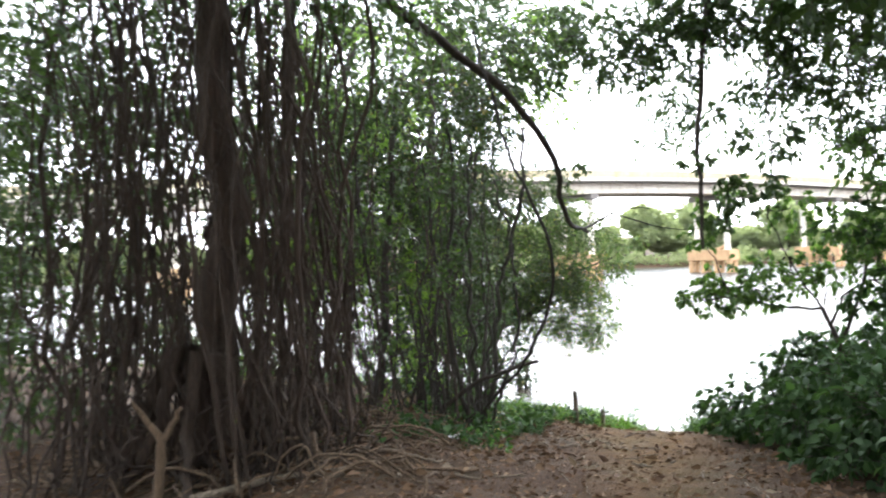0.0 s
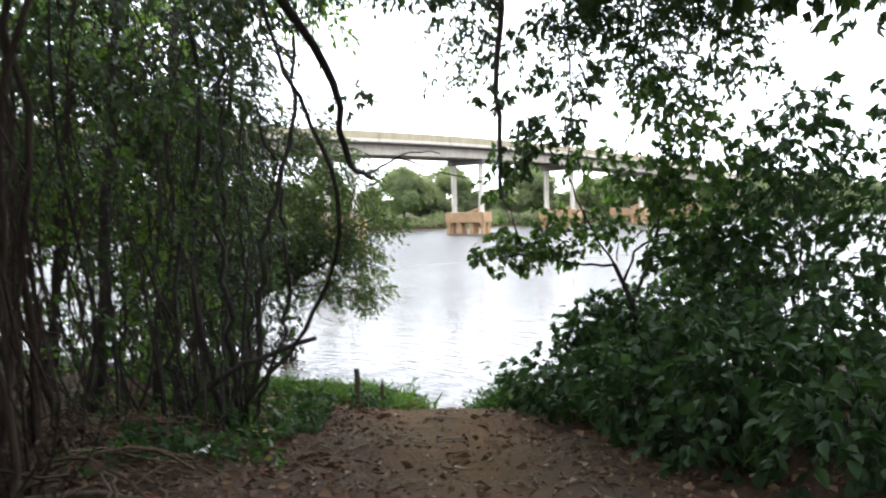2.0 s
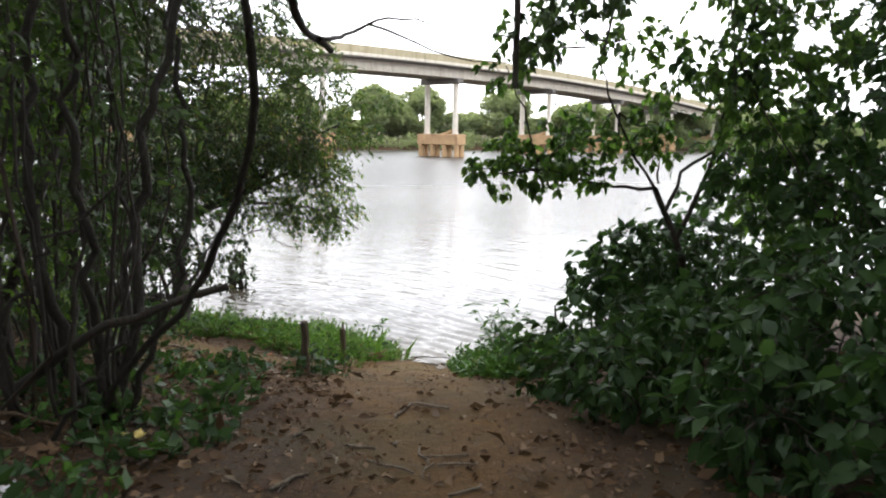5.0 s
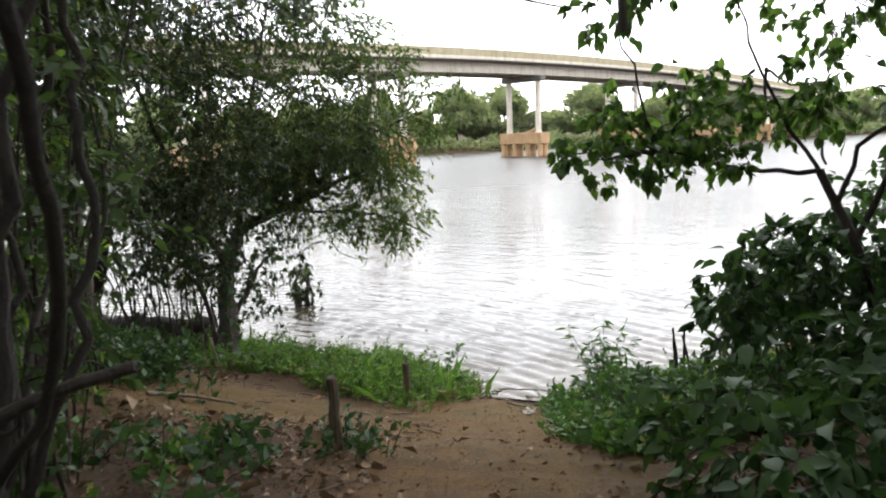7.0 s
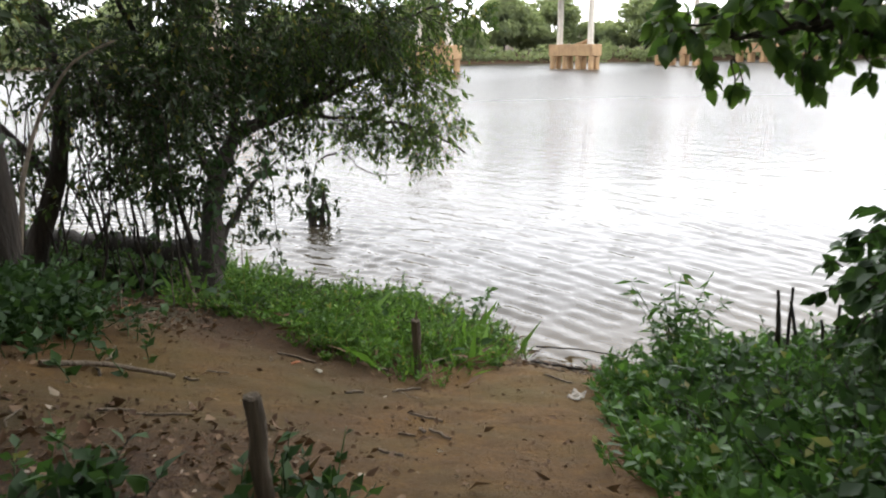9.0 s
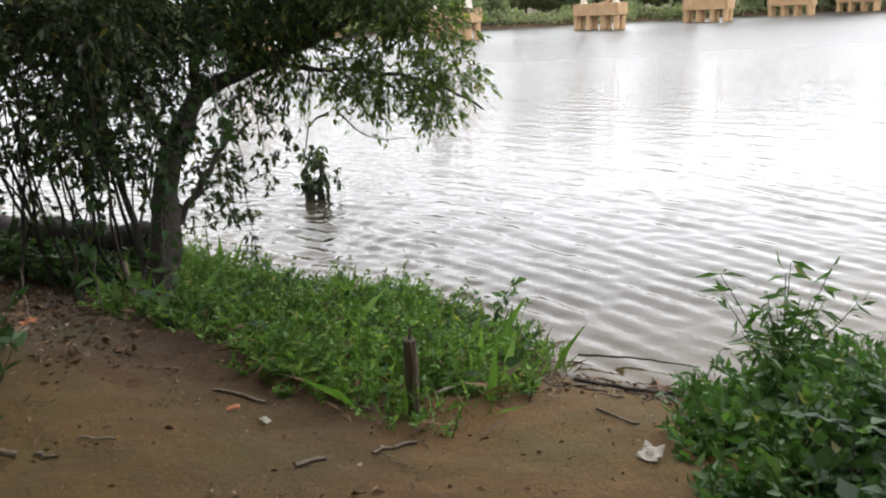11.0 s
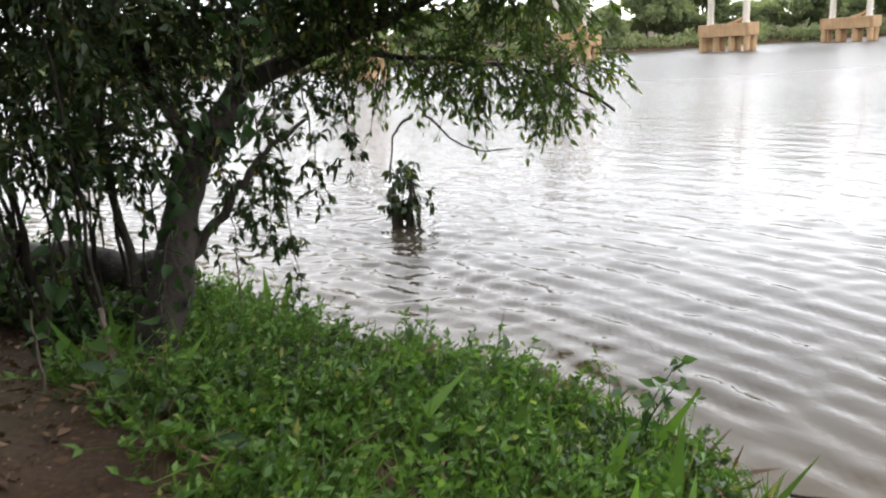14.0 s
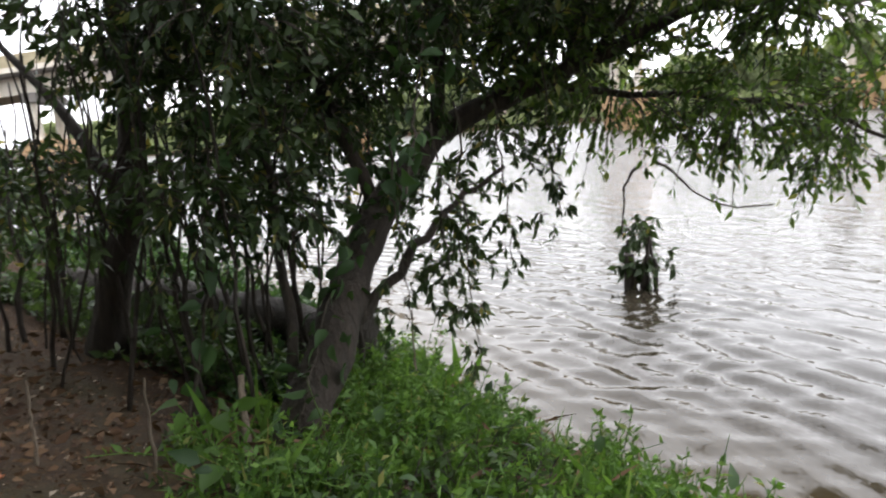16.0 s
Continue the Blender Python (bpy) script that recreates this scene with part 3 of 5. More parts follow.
CROWN_C = [(0.5, 14.2, -0.2, 0.32), (0.0, 14.1, 0.0, 0.35), (0.6, 13.9, 0.7, 0.4), (-0.2, 13.8, 0.9, 0.5),
           (0.9, 14.2, 1.3, 0.5), (1.7, 14.8, 1.3, 0.45), (2.4, 15.0, 1.2, 0.45), (1.1, 15.4, -0.65, 0.22), (0.95, 15.4, -0.85, 0.2), (1.05, 15.5, -1.1, 0.16)]
CROWN_D = [(-1.4, 14.3, -0.1, 0.35), (-1.2, 14.8, -0.2, 0.35), (-2.4, 14.9, -0.15, 0.4), (-0.3, 14.5, 0.9, 0.5)]
CROWN_E = [(0.4, 15.9, 0.7, 0.5), (0.9, 16.1, 0.9, 0.5), (1.5, 16.2, 1.0, 0.5), (2.0, 16.2, 0.9, 0.45), (0.0, 15.8, 0.4, 0.5), (-0.4, 15.7, 0.9, 0.5), (0.2, 15.6, -0.1, 0.35), (-0.3, 15.4, 0.0, 0.35), (2.6, 16.3, 0.9, 0.45),
           (1.2, 16.0, 0.5, 0.35), (-0.1, 15.2, -0.35, 0.25), (0.5, 14.7, 0.3, 0.4), (0.2, 14.2, 0.2, 0.35), (0.6, 15.0, 0.5, 0.45), (0.2, 14.6, 0.6, 0.4), (1.3, 15.4, 0.9, 0.45), (0.9, 14.8, 1.2, 0.5), (1.0, 15.2, 0.5, 0.35), (1.6, 15.6, 0.8, 0.4)]
CROWN_F = [(rng.uniform(-2.3, 0.7), rng.uniform(12.9, 14.4), rng.uniform(0.9, 3.0), rng.uniform(0.28, 0.42)) for _ in range(8)]
CROWN_F += [(rng.uniform(0.1, 0.75), rng.uniform(13.8, 14.3), rng.uniform(-0.35, 0.5), rng.uniform(0.18, 0.26)) for _ in range(6)]
CROWN_F += [(rng.uniform(-0.7, 0.7), rng.uniform(13.7, 14.8), rng.uniform(0.35, 1.7), rng.uniform(0.26, 0.36)) for _ in range(8)]
CROWN_F += [(rng.uniform(-0.7, 0.6), rng.uniform(13.6, 14.5), rng.uniform(-0.35, 0.6), rng.uniform(0.18, 0.28)) for _ in range(3)]
CROWN_A += [(rng.uniform(1.5, 3.3), rng.uniform(15.5, 16.2), rng.uniform(0.5, 1.4), rng.uniform(0.28, 0.38)) for _ in range(9)]
# outer leaves take the lit tone, inner ones the tone with painted shade
tw = Soup()
part("foliage", foliage(CROWN_A, 470, 0.088, 0.19, 0.42, tw, 9, reach=(0.35, 0.9)), LEAF_CROWN_LIT, tree, "", "stuff")
part("inner_foliage", foliage(CROWN_B + CROWN_C + CROWN_D + CROWN_E + CROWN_F, 330, 0.085, 0.2, 0.35, tw, 9, reach=(0.3, 0.85)), LEAF_WILLOW_SHADED, tree, "", "stuff")
part("twig_growth", tw, BARK_TWIG, tree, "", "stuff")
for k in range(50):
    x, y = rng.uniform(-1.9, 0.6), rng.uniform(13.8, 15.2)
    z = float(ground_z(x, y)) - 0.05
    a = np.array([x, y, z])
    d = np.array([rng.normal(0.0, 0.3), rng.normal(0.1, 0.2), rng.uniform(1.3, 2.4)])
    p = [a + d * q + rng.normal(size=3) * 0.04 * (q > 0) for q in (0, 0.2, 0.4, 0.6, 0.8, 1)]
    part("stem", limb(p, rng.uniform(0.007, 0.022), 0.005, 10, 5, 0.012), BARK, tree)
tw = Soup()
droop_at = []
for x, y, z0, z1 in ((1.23, 14.6, 0.1, -0.95), (1.35, 14.65, 0.2, -1.27), (1.0, 14.55, 0.0, -0.95), (1.5, 14.9, 0.2, -0.7), (0.3, 13.9, 0.4, -0.8), (-0.2, 14.0, 0.5, -0.75), (0.0, 13.8, 0.6, -0.6), (1.7, 15.3, 0.4, -0.55)):
    part("hanging_shoot", limb([(x - 0.05, y + 0.1, z0), (x, y, 0.5 * (z0 + z1)), (x + 0.03, y, z1)], 0.007, 0.003, 12, 5, 0.012), BARK_TWIG, tree)
    droop_at += [(x + rng.normal(0, 0.04), y, z0 + (z1 - z0) * q, 0.13) for q in (0.25, 0.5, 0.75, 0.95)]
part("hanging_foliage", foliage(droop_at, 420, 0.075, 0.19, 0.8, tw, 6), LEAF_WILLOW_SHADED, tree, "", "stuff")
part("hanging_twig_growth", tw, BARK_TWIG, tree, "", "stuff")
part("bare_shoot", limb([(2.1, 16.4, -0.3), (1.95, 17.1, -0.42), (1.8, 17.7, -0.7), (1.72, 18.2, -1.15)], 0.016, 0.007, 12, 5, 0.01), BARK_TWIG, tree)
part("bare_shoot", limb([(2.2, 16.4, -0.3), (2.3, 17.0, -0.45), (2.55, 17.2, -0.75), (3.0, 17.0, -0.72)], 0.014, 0.005, 12, 5, 0.01), BARK_TWIG, tree)

# second, straighter trunk further along the bank
tree2 = thing("bank_tree", "dark slim bank tree with hanging leafy twigs", "tree", (-1.16, 14.5, -1.34))
part("trunk", limb([(-1.16, 14.45, -1.55), (-1.1, 14.5, -1.0), (-0.8, 14.5, -0.37), (-0.6, 14.5, 0.4), (-0.7, 14.5, 1.5)], 0.13, 0.05, 16, 10, 0.008), BARK, tree2)
part("limb", limb([(-0.8, 14.5, -0.2), (-1.3, 14.6, 0.4), (-2.0, 14.7, 1.0)], 0.05, 0.015), BARK, tree2)
tw = Soup()
part("foliage", foliage([(-2.0, 14.8, -0.1, 0.4), (-2.8, 15.0, -0.25, 0.45), (-3.2, 15.2, 2.0, 0.8), (-1.5, 15.0, -0.3, 0.35), (-2.2, 15.2, -0.4, 0.4),
                         (-4.2, 14.6, 0.2, 0.6)], 70, 0.1, 0.2, 0.6, tw, 9), LEAF_DARK, tree2, "", "stuff")
part("twig_growth", tw, BARK_TWIG, tree2, "", "stuff")

# tall crown over the left bank, only partly seen, added to shade it
tall = thing("tall_bank_tree", "tall light-leaved tree added to shade the bank", "tree", (-2.6, 12.6, -0.9))
part("trunk", limb([(-2.6, 12.6, -1.1), (-2.5, 12.6, 1.0), (-2.2, 12.7, 3.5), (-1.6, 12.9, 6.0)], 0.14, 0.06, 16, 9, 0.02), BARK, tall)
part("limb", limb([(-2.3, 12.7, 3.0), (-1.2, 12.9, 4.2), (0.2, 13.2, 5.0), (1.2, 13.4, 5.6)], 0.06, 0.02, 12, 7, 0.02), BARK, tall)
high = [(x + rng.uniform(-0.5, 0.5), y + rng.uniform(-0.5, 0.5), 3.4 + rng.uniform(0, 3.6), rng.uniform(0.6, 1.1)) for x in np.arange(-8, 1.6, 1.15) for y in (10.0, 11.6, 13.2, 14.8)]
# extra unseen clumps that darken the soil under the trees
high += [(rng.uniform(-2.2, 1.4), rng.uniform(12.3, 14.6), rng.uniform(3.5, 5.2), rng.uniform(0.7, 0.9)) for _ in range(9)]
tw = Soup()
part("foliage", foliage(high, 130, 0.1, 0.22, 0.4, tw, 10), LEAF_WILLOW_SHADED, tall, "", "stuff")
part("twig_growth", tw, BARK_TWIG, tall, "", "stuff")

# half-drowned stump with a few leaves
stump = thing("drowned_stump", "dark broken stump standing in the water with sprouting leaves", "stump", (1.75, 18.57, WATER))
part("trunk", limb([(1.74, 18.57, -2.3), (1.74, 18.57, -1.6), (1.72, 18.6, -1.4)], 0.085, 0.06, 8, 9, 0.012), BARK, stump)
for dx, dy, top, lean in ((-0.1, 0.05, -1.25, 0.04), (0.07, -0.06, -1.2, 0.1), (0.14, 0.04, -1.05, -0.02)):
    part("side_stem", limb([(1.78 + dx, 18.58 + dy, -2.3), (1.78 + dx, 18.58 + dy, -1.7), (1.78 + dx + lean, 18.58 + dy, top)], 0.045, 0.014, 8, 7, 0.012), BARK, stump)
part("side_stem", limb([(1.98, 18.6, -2.2), (2.0, 18.6, -1.6), (1.95, 18.6, -1.25)], 0.035, 0.015, 8, 7, 0.01), BARK, stump)
tw = Soup()
part("leaf_tuft", foliage([(1.85, 18.6, -1.2, 0.24), (2.0, 18.6, -1.38, 0.22), (1.85, 18.6, -1.45, 0.2), (1.88, 18.6, -1.05, 0.18), (1.75, 18.5, -1.5, 0.18), (1.95, 18.5, -1.55, 0.18)], 205, 0.12, 0.24, 0.8, tw, 6), LEAF_WILLOW_SHADED, stump, "", "stuff")
part("twig_growth", tw, BARK_TWIG, stump, "", "stuff")

# fallen log lying along the bank behind the tree
flog = thing("fallen_log", "dark fallen log lying on the bank behind the trees", "log", (-1.1, 15.35, -1.3))
part("log", limb([(-3.0, 15.7, -1.06), (-1.8, 15.45, -1.1), (-0.8, 15.25, -1.14), (0.45, 15.05, -1.22)], 0.2, 0.16, 30, 14, 0.03), BARK_BLACK, flog)
for x, y, z in ((-2.0, 15.65, -1.4), (-0.4, 15.28, -1.5)):
    part("broken_branch", limb([(x, y, z + 0.2), (x + 0.1, y - 0.1, z), (x + 0.15, y - 0.2, z - 0.35)], 0.06, 0.04, 8, 7), BARK, flog)

# ---- strangler fig with a curtain of aerial roots ----
fig = thing("strangler_fig", "huge fig trunk wrapped in a curtain of brown aerial roots", "tree", (-2.0, 4.9, 0.1))


def roots(K, x0, x1, y0, y1, top0, top1, r, wob, pull):
    """Wavy roots from the ground up into the canopy: points (K, 14, 3) and radii."""
    bx, by = rng.uniform(x0, x1, K), rng.uniform(y0, y1, K)
    P = np.zeros((K, 14, 3))
    v = np.linspace(0, 1, 14)
    tx = pull[0] + (bx - pull[0]) * pull[2] + rng.normal(0, 0.15, K)
    ty = pull[1] + (by - pull[1]) * pull[2] + rng.normal(0, 0.15, K)
    tz = rng.uniform(top0, top1, K)
    bz = ground_z(bx, by) - 0.05
    bend = v[None] ** pull[3]
    P[..., 0] = bx[:, None] + (tx - bx)[:, None] * bend
    P[..., 1] = by[:, None] + (ty - by)[:, None] * bend
    P[..., 2] = bz[:, None] + (tz - bz)[:, None] * v
    w = np.cumsum(rng.normal(size=(K, 12, 2)) * wob, 1)
    P[:, 1:-1, :2] += w - w.mean(1, keepdims=True)
    R = (r * rng.uniform(0.3, 1.4, (K, 1))) * np.linspace(1.2, 0.8, 14)[None]
    return P, R


part("trunk", limb([(-2.05, 5.1, -0.2), (-1.95, 5.1, 0.5), (-1.78, 5.05, 1.2), (-1.7, 5.0, 2.2), (-1.75, 5.0, 3.8), (-1.8, 5.2, 6.0)], 0.15, 0.11, 22, 16, 0.04), BARK_ROOT, fig)
for k in range(9):
    a = k * 0.7 + rng.uniform(-0.2, 0.2)
    dx, dy = math.cos(a), math.sin(a)
    L = rng.uniform(0.7, 1.3)
    part("buttress_root", limb([(-1.95 + 0.2 * dx, 5.05 + 0.2 * dy, 1.1), (-2.0 + 0.42 * dx, 5.05 + 0.42 * dy, 0.5), (-2.0 + 0.7 * L * dx, 5.05 + 0.7 * L * dy, 0.2), (-2.0 + L * 1.2 * dx, 5.05 + L * 1.2 * dy, 0.03)], 0.06, 0.02, 12, 8, 0.02), BARK_ROOT, fig)
P, R = roots(60, -2.95, -0.8, 4.3, 5.9, 4.5, 6.0, 0.0155, 0.075, (-1.75, 5.0, 0.78, 0.8))
for p, r in zip(P, R):
    q = Soup()
    q.tubes(p[None], r[None], 6)
    part("aerial_root", q, BARK_ROOT, fig)
q = Soup()
q.tubes(*roots(230, -3.1, -0.65, 4.2, 6.2, 0.6, 6.0, 0.0085, 0.07, (-1.75, 5.0, 0.8, 0.7)), 4)
q.tubes(*roots(24, -2.6, 0.0, 6.0, 8.0, 2.6, 6.0, 0.007, 0.08, (-1.0, 6.8, 0.95, 1.0)), 4)
q.tubes(*roots(80, -6.5, -2.8, 5.2, 8.5, 2.5, 6.0, 0.011, 0.06, (-4.2, 6.8, 0.95, 1.0)), 4)
K = 420
bx, by, ba = rng.uniform(-3.3, -0.1, K), rng.uniform(4.2, 7.4, K), rng.uniform(0, 3.14, K)
bl, rise = rng.uniform(0.25, 0.8, K), rng.uniform(-0.05, 0.3, K) * np.exp(-((bx + 1.3) / 1.2) ** 2)
v = np.linspace(-0.5, 0.5, 7)
MX = bx[:, None] + (bl * np.cos(ba))[:, None] * v + rng.normal(0, 0.02, (K, 7))
MY = by[:, None] + (bl * np.sin(ba))[:, None] * v + rng.normal(0, 0.02, (K, 7))
MZ = ground_z(MX, MY) + 0.01 + rise[:, None] * (1 - 3.2 * v ** 2) + rng.normal(0, 0.008, (K, 7))
q2 = Soup()
q2.tubes(np.stack([MX, MY, MZ], -1), np.full((K, 7), 0.008) * rng.uniform(0.5, 1.7, (K, 1)), 4)
part("root_litter", q2, ROOT_LITTER, fig, "tangle of dead brown roots lying on the ground", "stuff")
part("root_mat", q, BARK_ROOT, fig, "matted thin brown aerial roots", "stuff")
part("limb", limb([(-1.8, 5.1, 5.0), (-1.2, 6.2, 4.7), (-0.1, 6.9, 4.05), (0.6, 7.2, 3.6), (1.06, 7.7, 3.2), (1.33, 8.0, 2.85), (1.42, 8.05, 2.55), (1.36, 8.1, 2.2), (1.55, 8.5, 2.08), (1.87, 9.14, 2.02)], 0.07, 0.025, 30, 9, 0.014), BARK, fig, "dark crooked overhanging limb")
part("twig", limb([(1.7, 8.7, 2.05), (2.0, 9.2, 2.12), (2.21, 9.3, 2.29), (2.54, 9.4, 2.36), (2.8, 9.5, 2.32)], 0.022, 0.006, 12, 6, 0.012), BARK, fig)
part("twig", limb([(2.2, 9.3, 2.26), (2.5, 9.3, 2.2), (3.0, 9.4, 2.0), (3.5, 9.4, 2.02)], 0.012, 0.004, 10, 5, 0.012), BARK, fig)
FIG_A = [(-0.5, 6.8, 4.4, 0.7), (0.4, 7.6, 4.3, 0.6), (1.2, 8.2, 4.3, 0.5), (1.9, 8.6, 4.45, 0.5), (2.5, 8.6, 4.55, 0.45), (2.2, 8.6, 4.1, 0.3),
         (-3.0, 6.5, 4.2, 0.9), (-4.0, 6.5, 3.4, 0.9), (-2.8, 7.2, 5.0, 0.9), (-1.4, 6.5, 5.2, 0.8), (-4.6, 7, 2.4, 0.8), (-3.6, 7.6, 2.8, 0.6),
         (-3.2, 7.8, 1.6, 0.5), (-4.6, 7.4, 1.2, 0.7), (-5.2, 7, 3.6, 1.0), (-2.2, 7.6, 3.2, 0.5), (1.5, 8.2, 2.75, 0.2), (-1.2, 7.8, 3.8, 0.5)]
FIG_B = [(-3.4, 4.6, 3.2, 0.7), (-3.6, 5.2, 2.0, 0.5), (-2.6, 4.3, 3.9, 0.6), (-1.2, 4.6, 4.0, 0.5), (-0.6, 5.6, 4.2, 0.5), (-4.2, 5.6, 0.9, 0.6), (-3.6, 6.4, 0.6, 0.5), (-5.0, 6.2, 1.8, 0.8)]
FIG_C = [(1.6, 8.7, 4.7, 0.4), (2.1, 8.7, 4.2, 0.35), (2.7, 8.7, 4.5, 0.45), (3.6, 8.8, 4.6, 0.45), (4.6, 8.9, 4.6, 0.5), (5.2, 9.0, 4.1, 0.5), (4.3, 8.8, 3.9, 0.35), (3.0, 8.7, 4.0, 0.3),
         (1.2, 8.4, 4.0, 0.3), (5.9, 9.0, 4.8, 0.6), (3.2, 8.7, 5.0, 0.5), (6.5, 9.0, 4.2, 0.6)]
tw = Soup()
part("foliage", foliage(FIG_A + FIG_B + FIG_C * 2, 225, 0.09, 0.25, 0.4, tw, 9, reach=(0.3, 0.8)), LEAF_DARK, fig, "", "stuff")
among = [(rng.uniform(-3.2, -0.2), rng.uniform(5.6, 7.2), rng.uniform(1.3, 3.6), rng.uniform(0.15, 0.32)) for _ in range(42)]
part("shaded_foliage", foliage(among, 160, 0.075, 0.24, 0.5, tw, 8, reach=(0.4, 1.0)), LEAF_DARK, fig, "", "stuff")
fringe = []
for k in range(30):
    x, y, z = rng.uniform(2.4, 7.6), rng.uniform(8.7, 9.6), rng.uniform(3.0, 4.1)
    fringe.append((x, y, z, rng.uniform(0.16, 0.34)))
    part("hanging_shoot", limb([(x + rng.normal(0, 0.2), y, 5.6), (x + rng.normal(0, 0.12), y, 4.6), (x, y, z - 0.15)], 0.008, 0.003, 12, 5, 0.015), BARK_TWIG, fig)
part("fringe", foliage(fringe, 190, 0.08, 0.26, 0.55, tw, 7, reach=(0.4, 1.0)), LEAF_DARK, fig, "", "stuff")
# leaf cover over the path and behind, mostly unseen, added to block sky light
shade_roof = [(x + rng.uniform(-0.6, 0.6), y + rng.uniform(-0.6, 0.6), 5.6 + rng.uniform(-0.3, 1.3) + 0.05 * abs(x), rng.uniform(1.0, 1.5))
        for x in np.arange(-9, 9.5, 1.7) for y in np.arange(-9, 8.5, 1.7) if y < 6.0 or x > 2.5]
# more clumps out of view, added to darken the right-hand shrubs
shade_roof += [(rng.uniform(3.6, 9), rng.uniform(1.5, 6.5), rng.uniform(3.9, 5.2), rng.uniform(0.8, 1.1)) for _ in range(12)]
shade_roof += [(rng.uniform(4.4, 8.5), rng.uniform(5.8, 8.3), rng.uniform(3.9, 5.2), rng.uniform(0.7, 1.0)) for _ in range(12)]
shade_roof += [(rng.uniform(3.4, 9), rng.uniform(8.4, 10.4), rng.uniform(5.6, 6.8), rng.uniform(0.8, 1.1)) for _ in range(16)]
part("canopy", foliage(shade_roof, 60, 0.2, 0.3, 0.3, tw, 9), LEAF_DARK, fig, "", "stuff")
part("twig_growth", tw, BARK_TWIG, fig, "", "stuff")

# woods out of view that close the place behind, added to block light
for k in range(11):
    a = radians(185 + k * 17)
    x, y = 7.5 * math.cos(a) + 0.5, 7.5 * math.sin(a) + 1
    t = thing("unseen_woodland_tree", "dark leafy tree added out of view to close the woodland path", "tree", (x, y, float(ground_z(x, y))), "trees behind the path")
    z = float(ground_z(x, y))
    part("trunk", limb([(x, y, z - 0.1), (x + 0.1, y, z + 2), (x, y + 0.1, z + 5)], 0.2, 0.1, 8, 8, 0.02), BARK, t)
    part("crown", foliage([(x + rng.uniform(-1, 1), y + rng.uniform(-1, 1), z + h, 1.3) for h in (0.8, 1.8, 2.8, 3.8, 4.8)], 45, 0.2, 0.3, 0.3, None, 8), LEAF_DARK, t, "", "stuff")

# ---- thicket beside the path ----
thicket = thing("thicket_tree", "many-stemmed small tree with thin dark stems and small leaves", "tree", (-0.3, 9.2, -0.4))
part("trunk", limb([(-0.45, 12.3, -1.2), (-0.5, 12.35, 0.0), (-0.52, 12.4, 1.5), (-0.3, 12.3, 3.2), (-0.2, 12.3, 4.6)], 0.14, 0.07, 16, 9, 0.015), BARK, thicket)
part("snag", limb([(-0.2, 7.5, 0.02), (0.2, 7.2, 0.36), (0.5, 7.05, 0.53), (0.75, 7.0, 0.6), (0.91, 7.0, 0.64)], 0.03, 0.018, 10, 8, 0.008), BARK, thicket, "broken grey branch end")
part("limb", limb([(0.2, 7.3, -0.2), (0.42, 7.2, 0.22), (0.62, 7.0, 0.45), (0.78, 6.8, 0.68), (0.89, 6.5, 1.0), (0.93, 6.1, 1.34), (0.99, 5.9, 1.72), (0.85, 5.85, 2.05), (0.7, 5.8, 2.3), (0.5, 5.8, 2.9), (0.3, 6.0, 3.8)], 0.019, 0.012, 30, 8, 0.012), BARK_BLACK, thicket, "dark sweeping stem")
part("limb", limb([(-0.48, 12.5, -0.6), (-0.45, 12.8, 0.1), (-0.36, 13.0, 0.5), (-0.18, 13.0, 0.77), (-0.02, 13.0, 0.98), (0.3, 13.0, 1.1)], 0.022, 0.009, 18, 7, 0.004), DEADWOOD, thicket, "pale arching dead branch")
for pts, r in (([(-0.5, 8.7, -0.5), (-0.35, 8.8, 0.4), (0.0, 9.0, 1.6), (0.5, 9.2, 3.3)], 0.05), ([(-0.1, 9.4, -0.6), (-0.05, 9.4, 0.6), (0.15, 9.5, 1.8), (0.3, 9.4, 3.2)], 0.036),
               ([(-0.95, 8.5, -0.4), (-0.85, 8.5, 0.8), (-0.75, 8.6, 2.0), (-0.6, 8.6, 3.7)], 0.065), ([(-1.5, 9.5, -0.5), (-1.4, 9.5, 1.0), (-1.3, 9.6, 2.4), (-1.1, 9.6, 4.0)], 0.055)):
    part("main_stem", limb(pts, r, r * 0.5, 18, 9, 0.02), BARK, thicket)
tips, low_tips = [], []
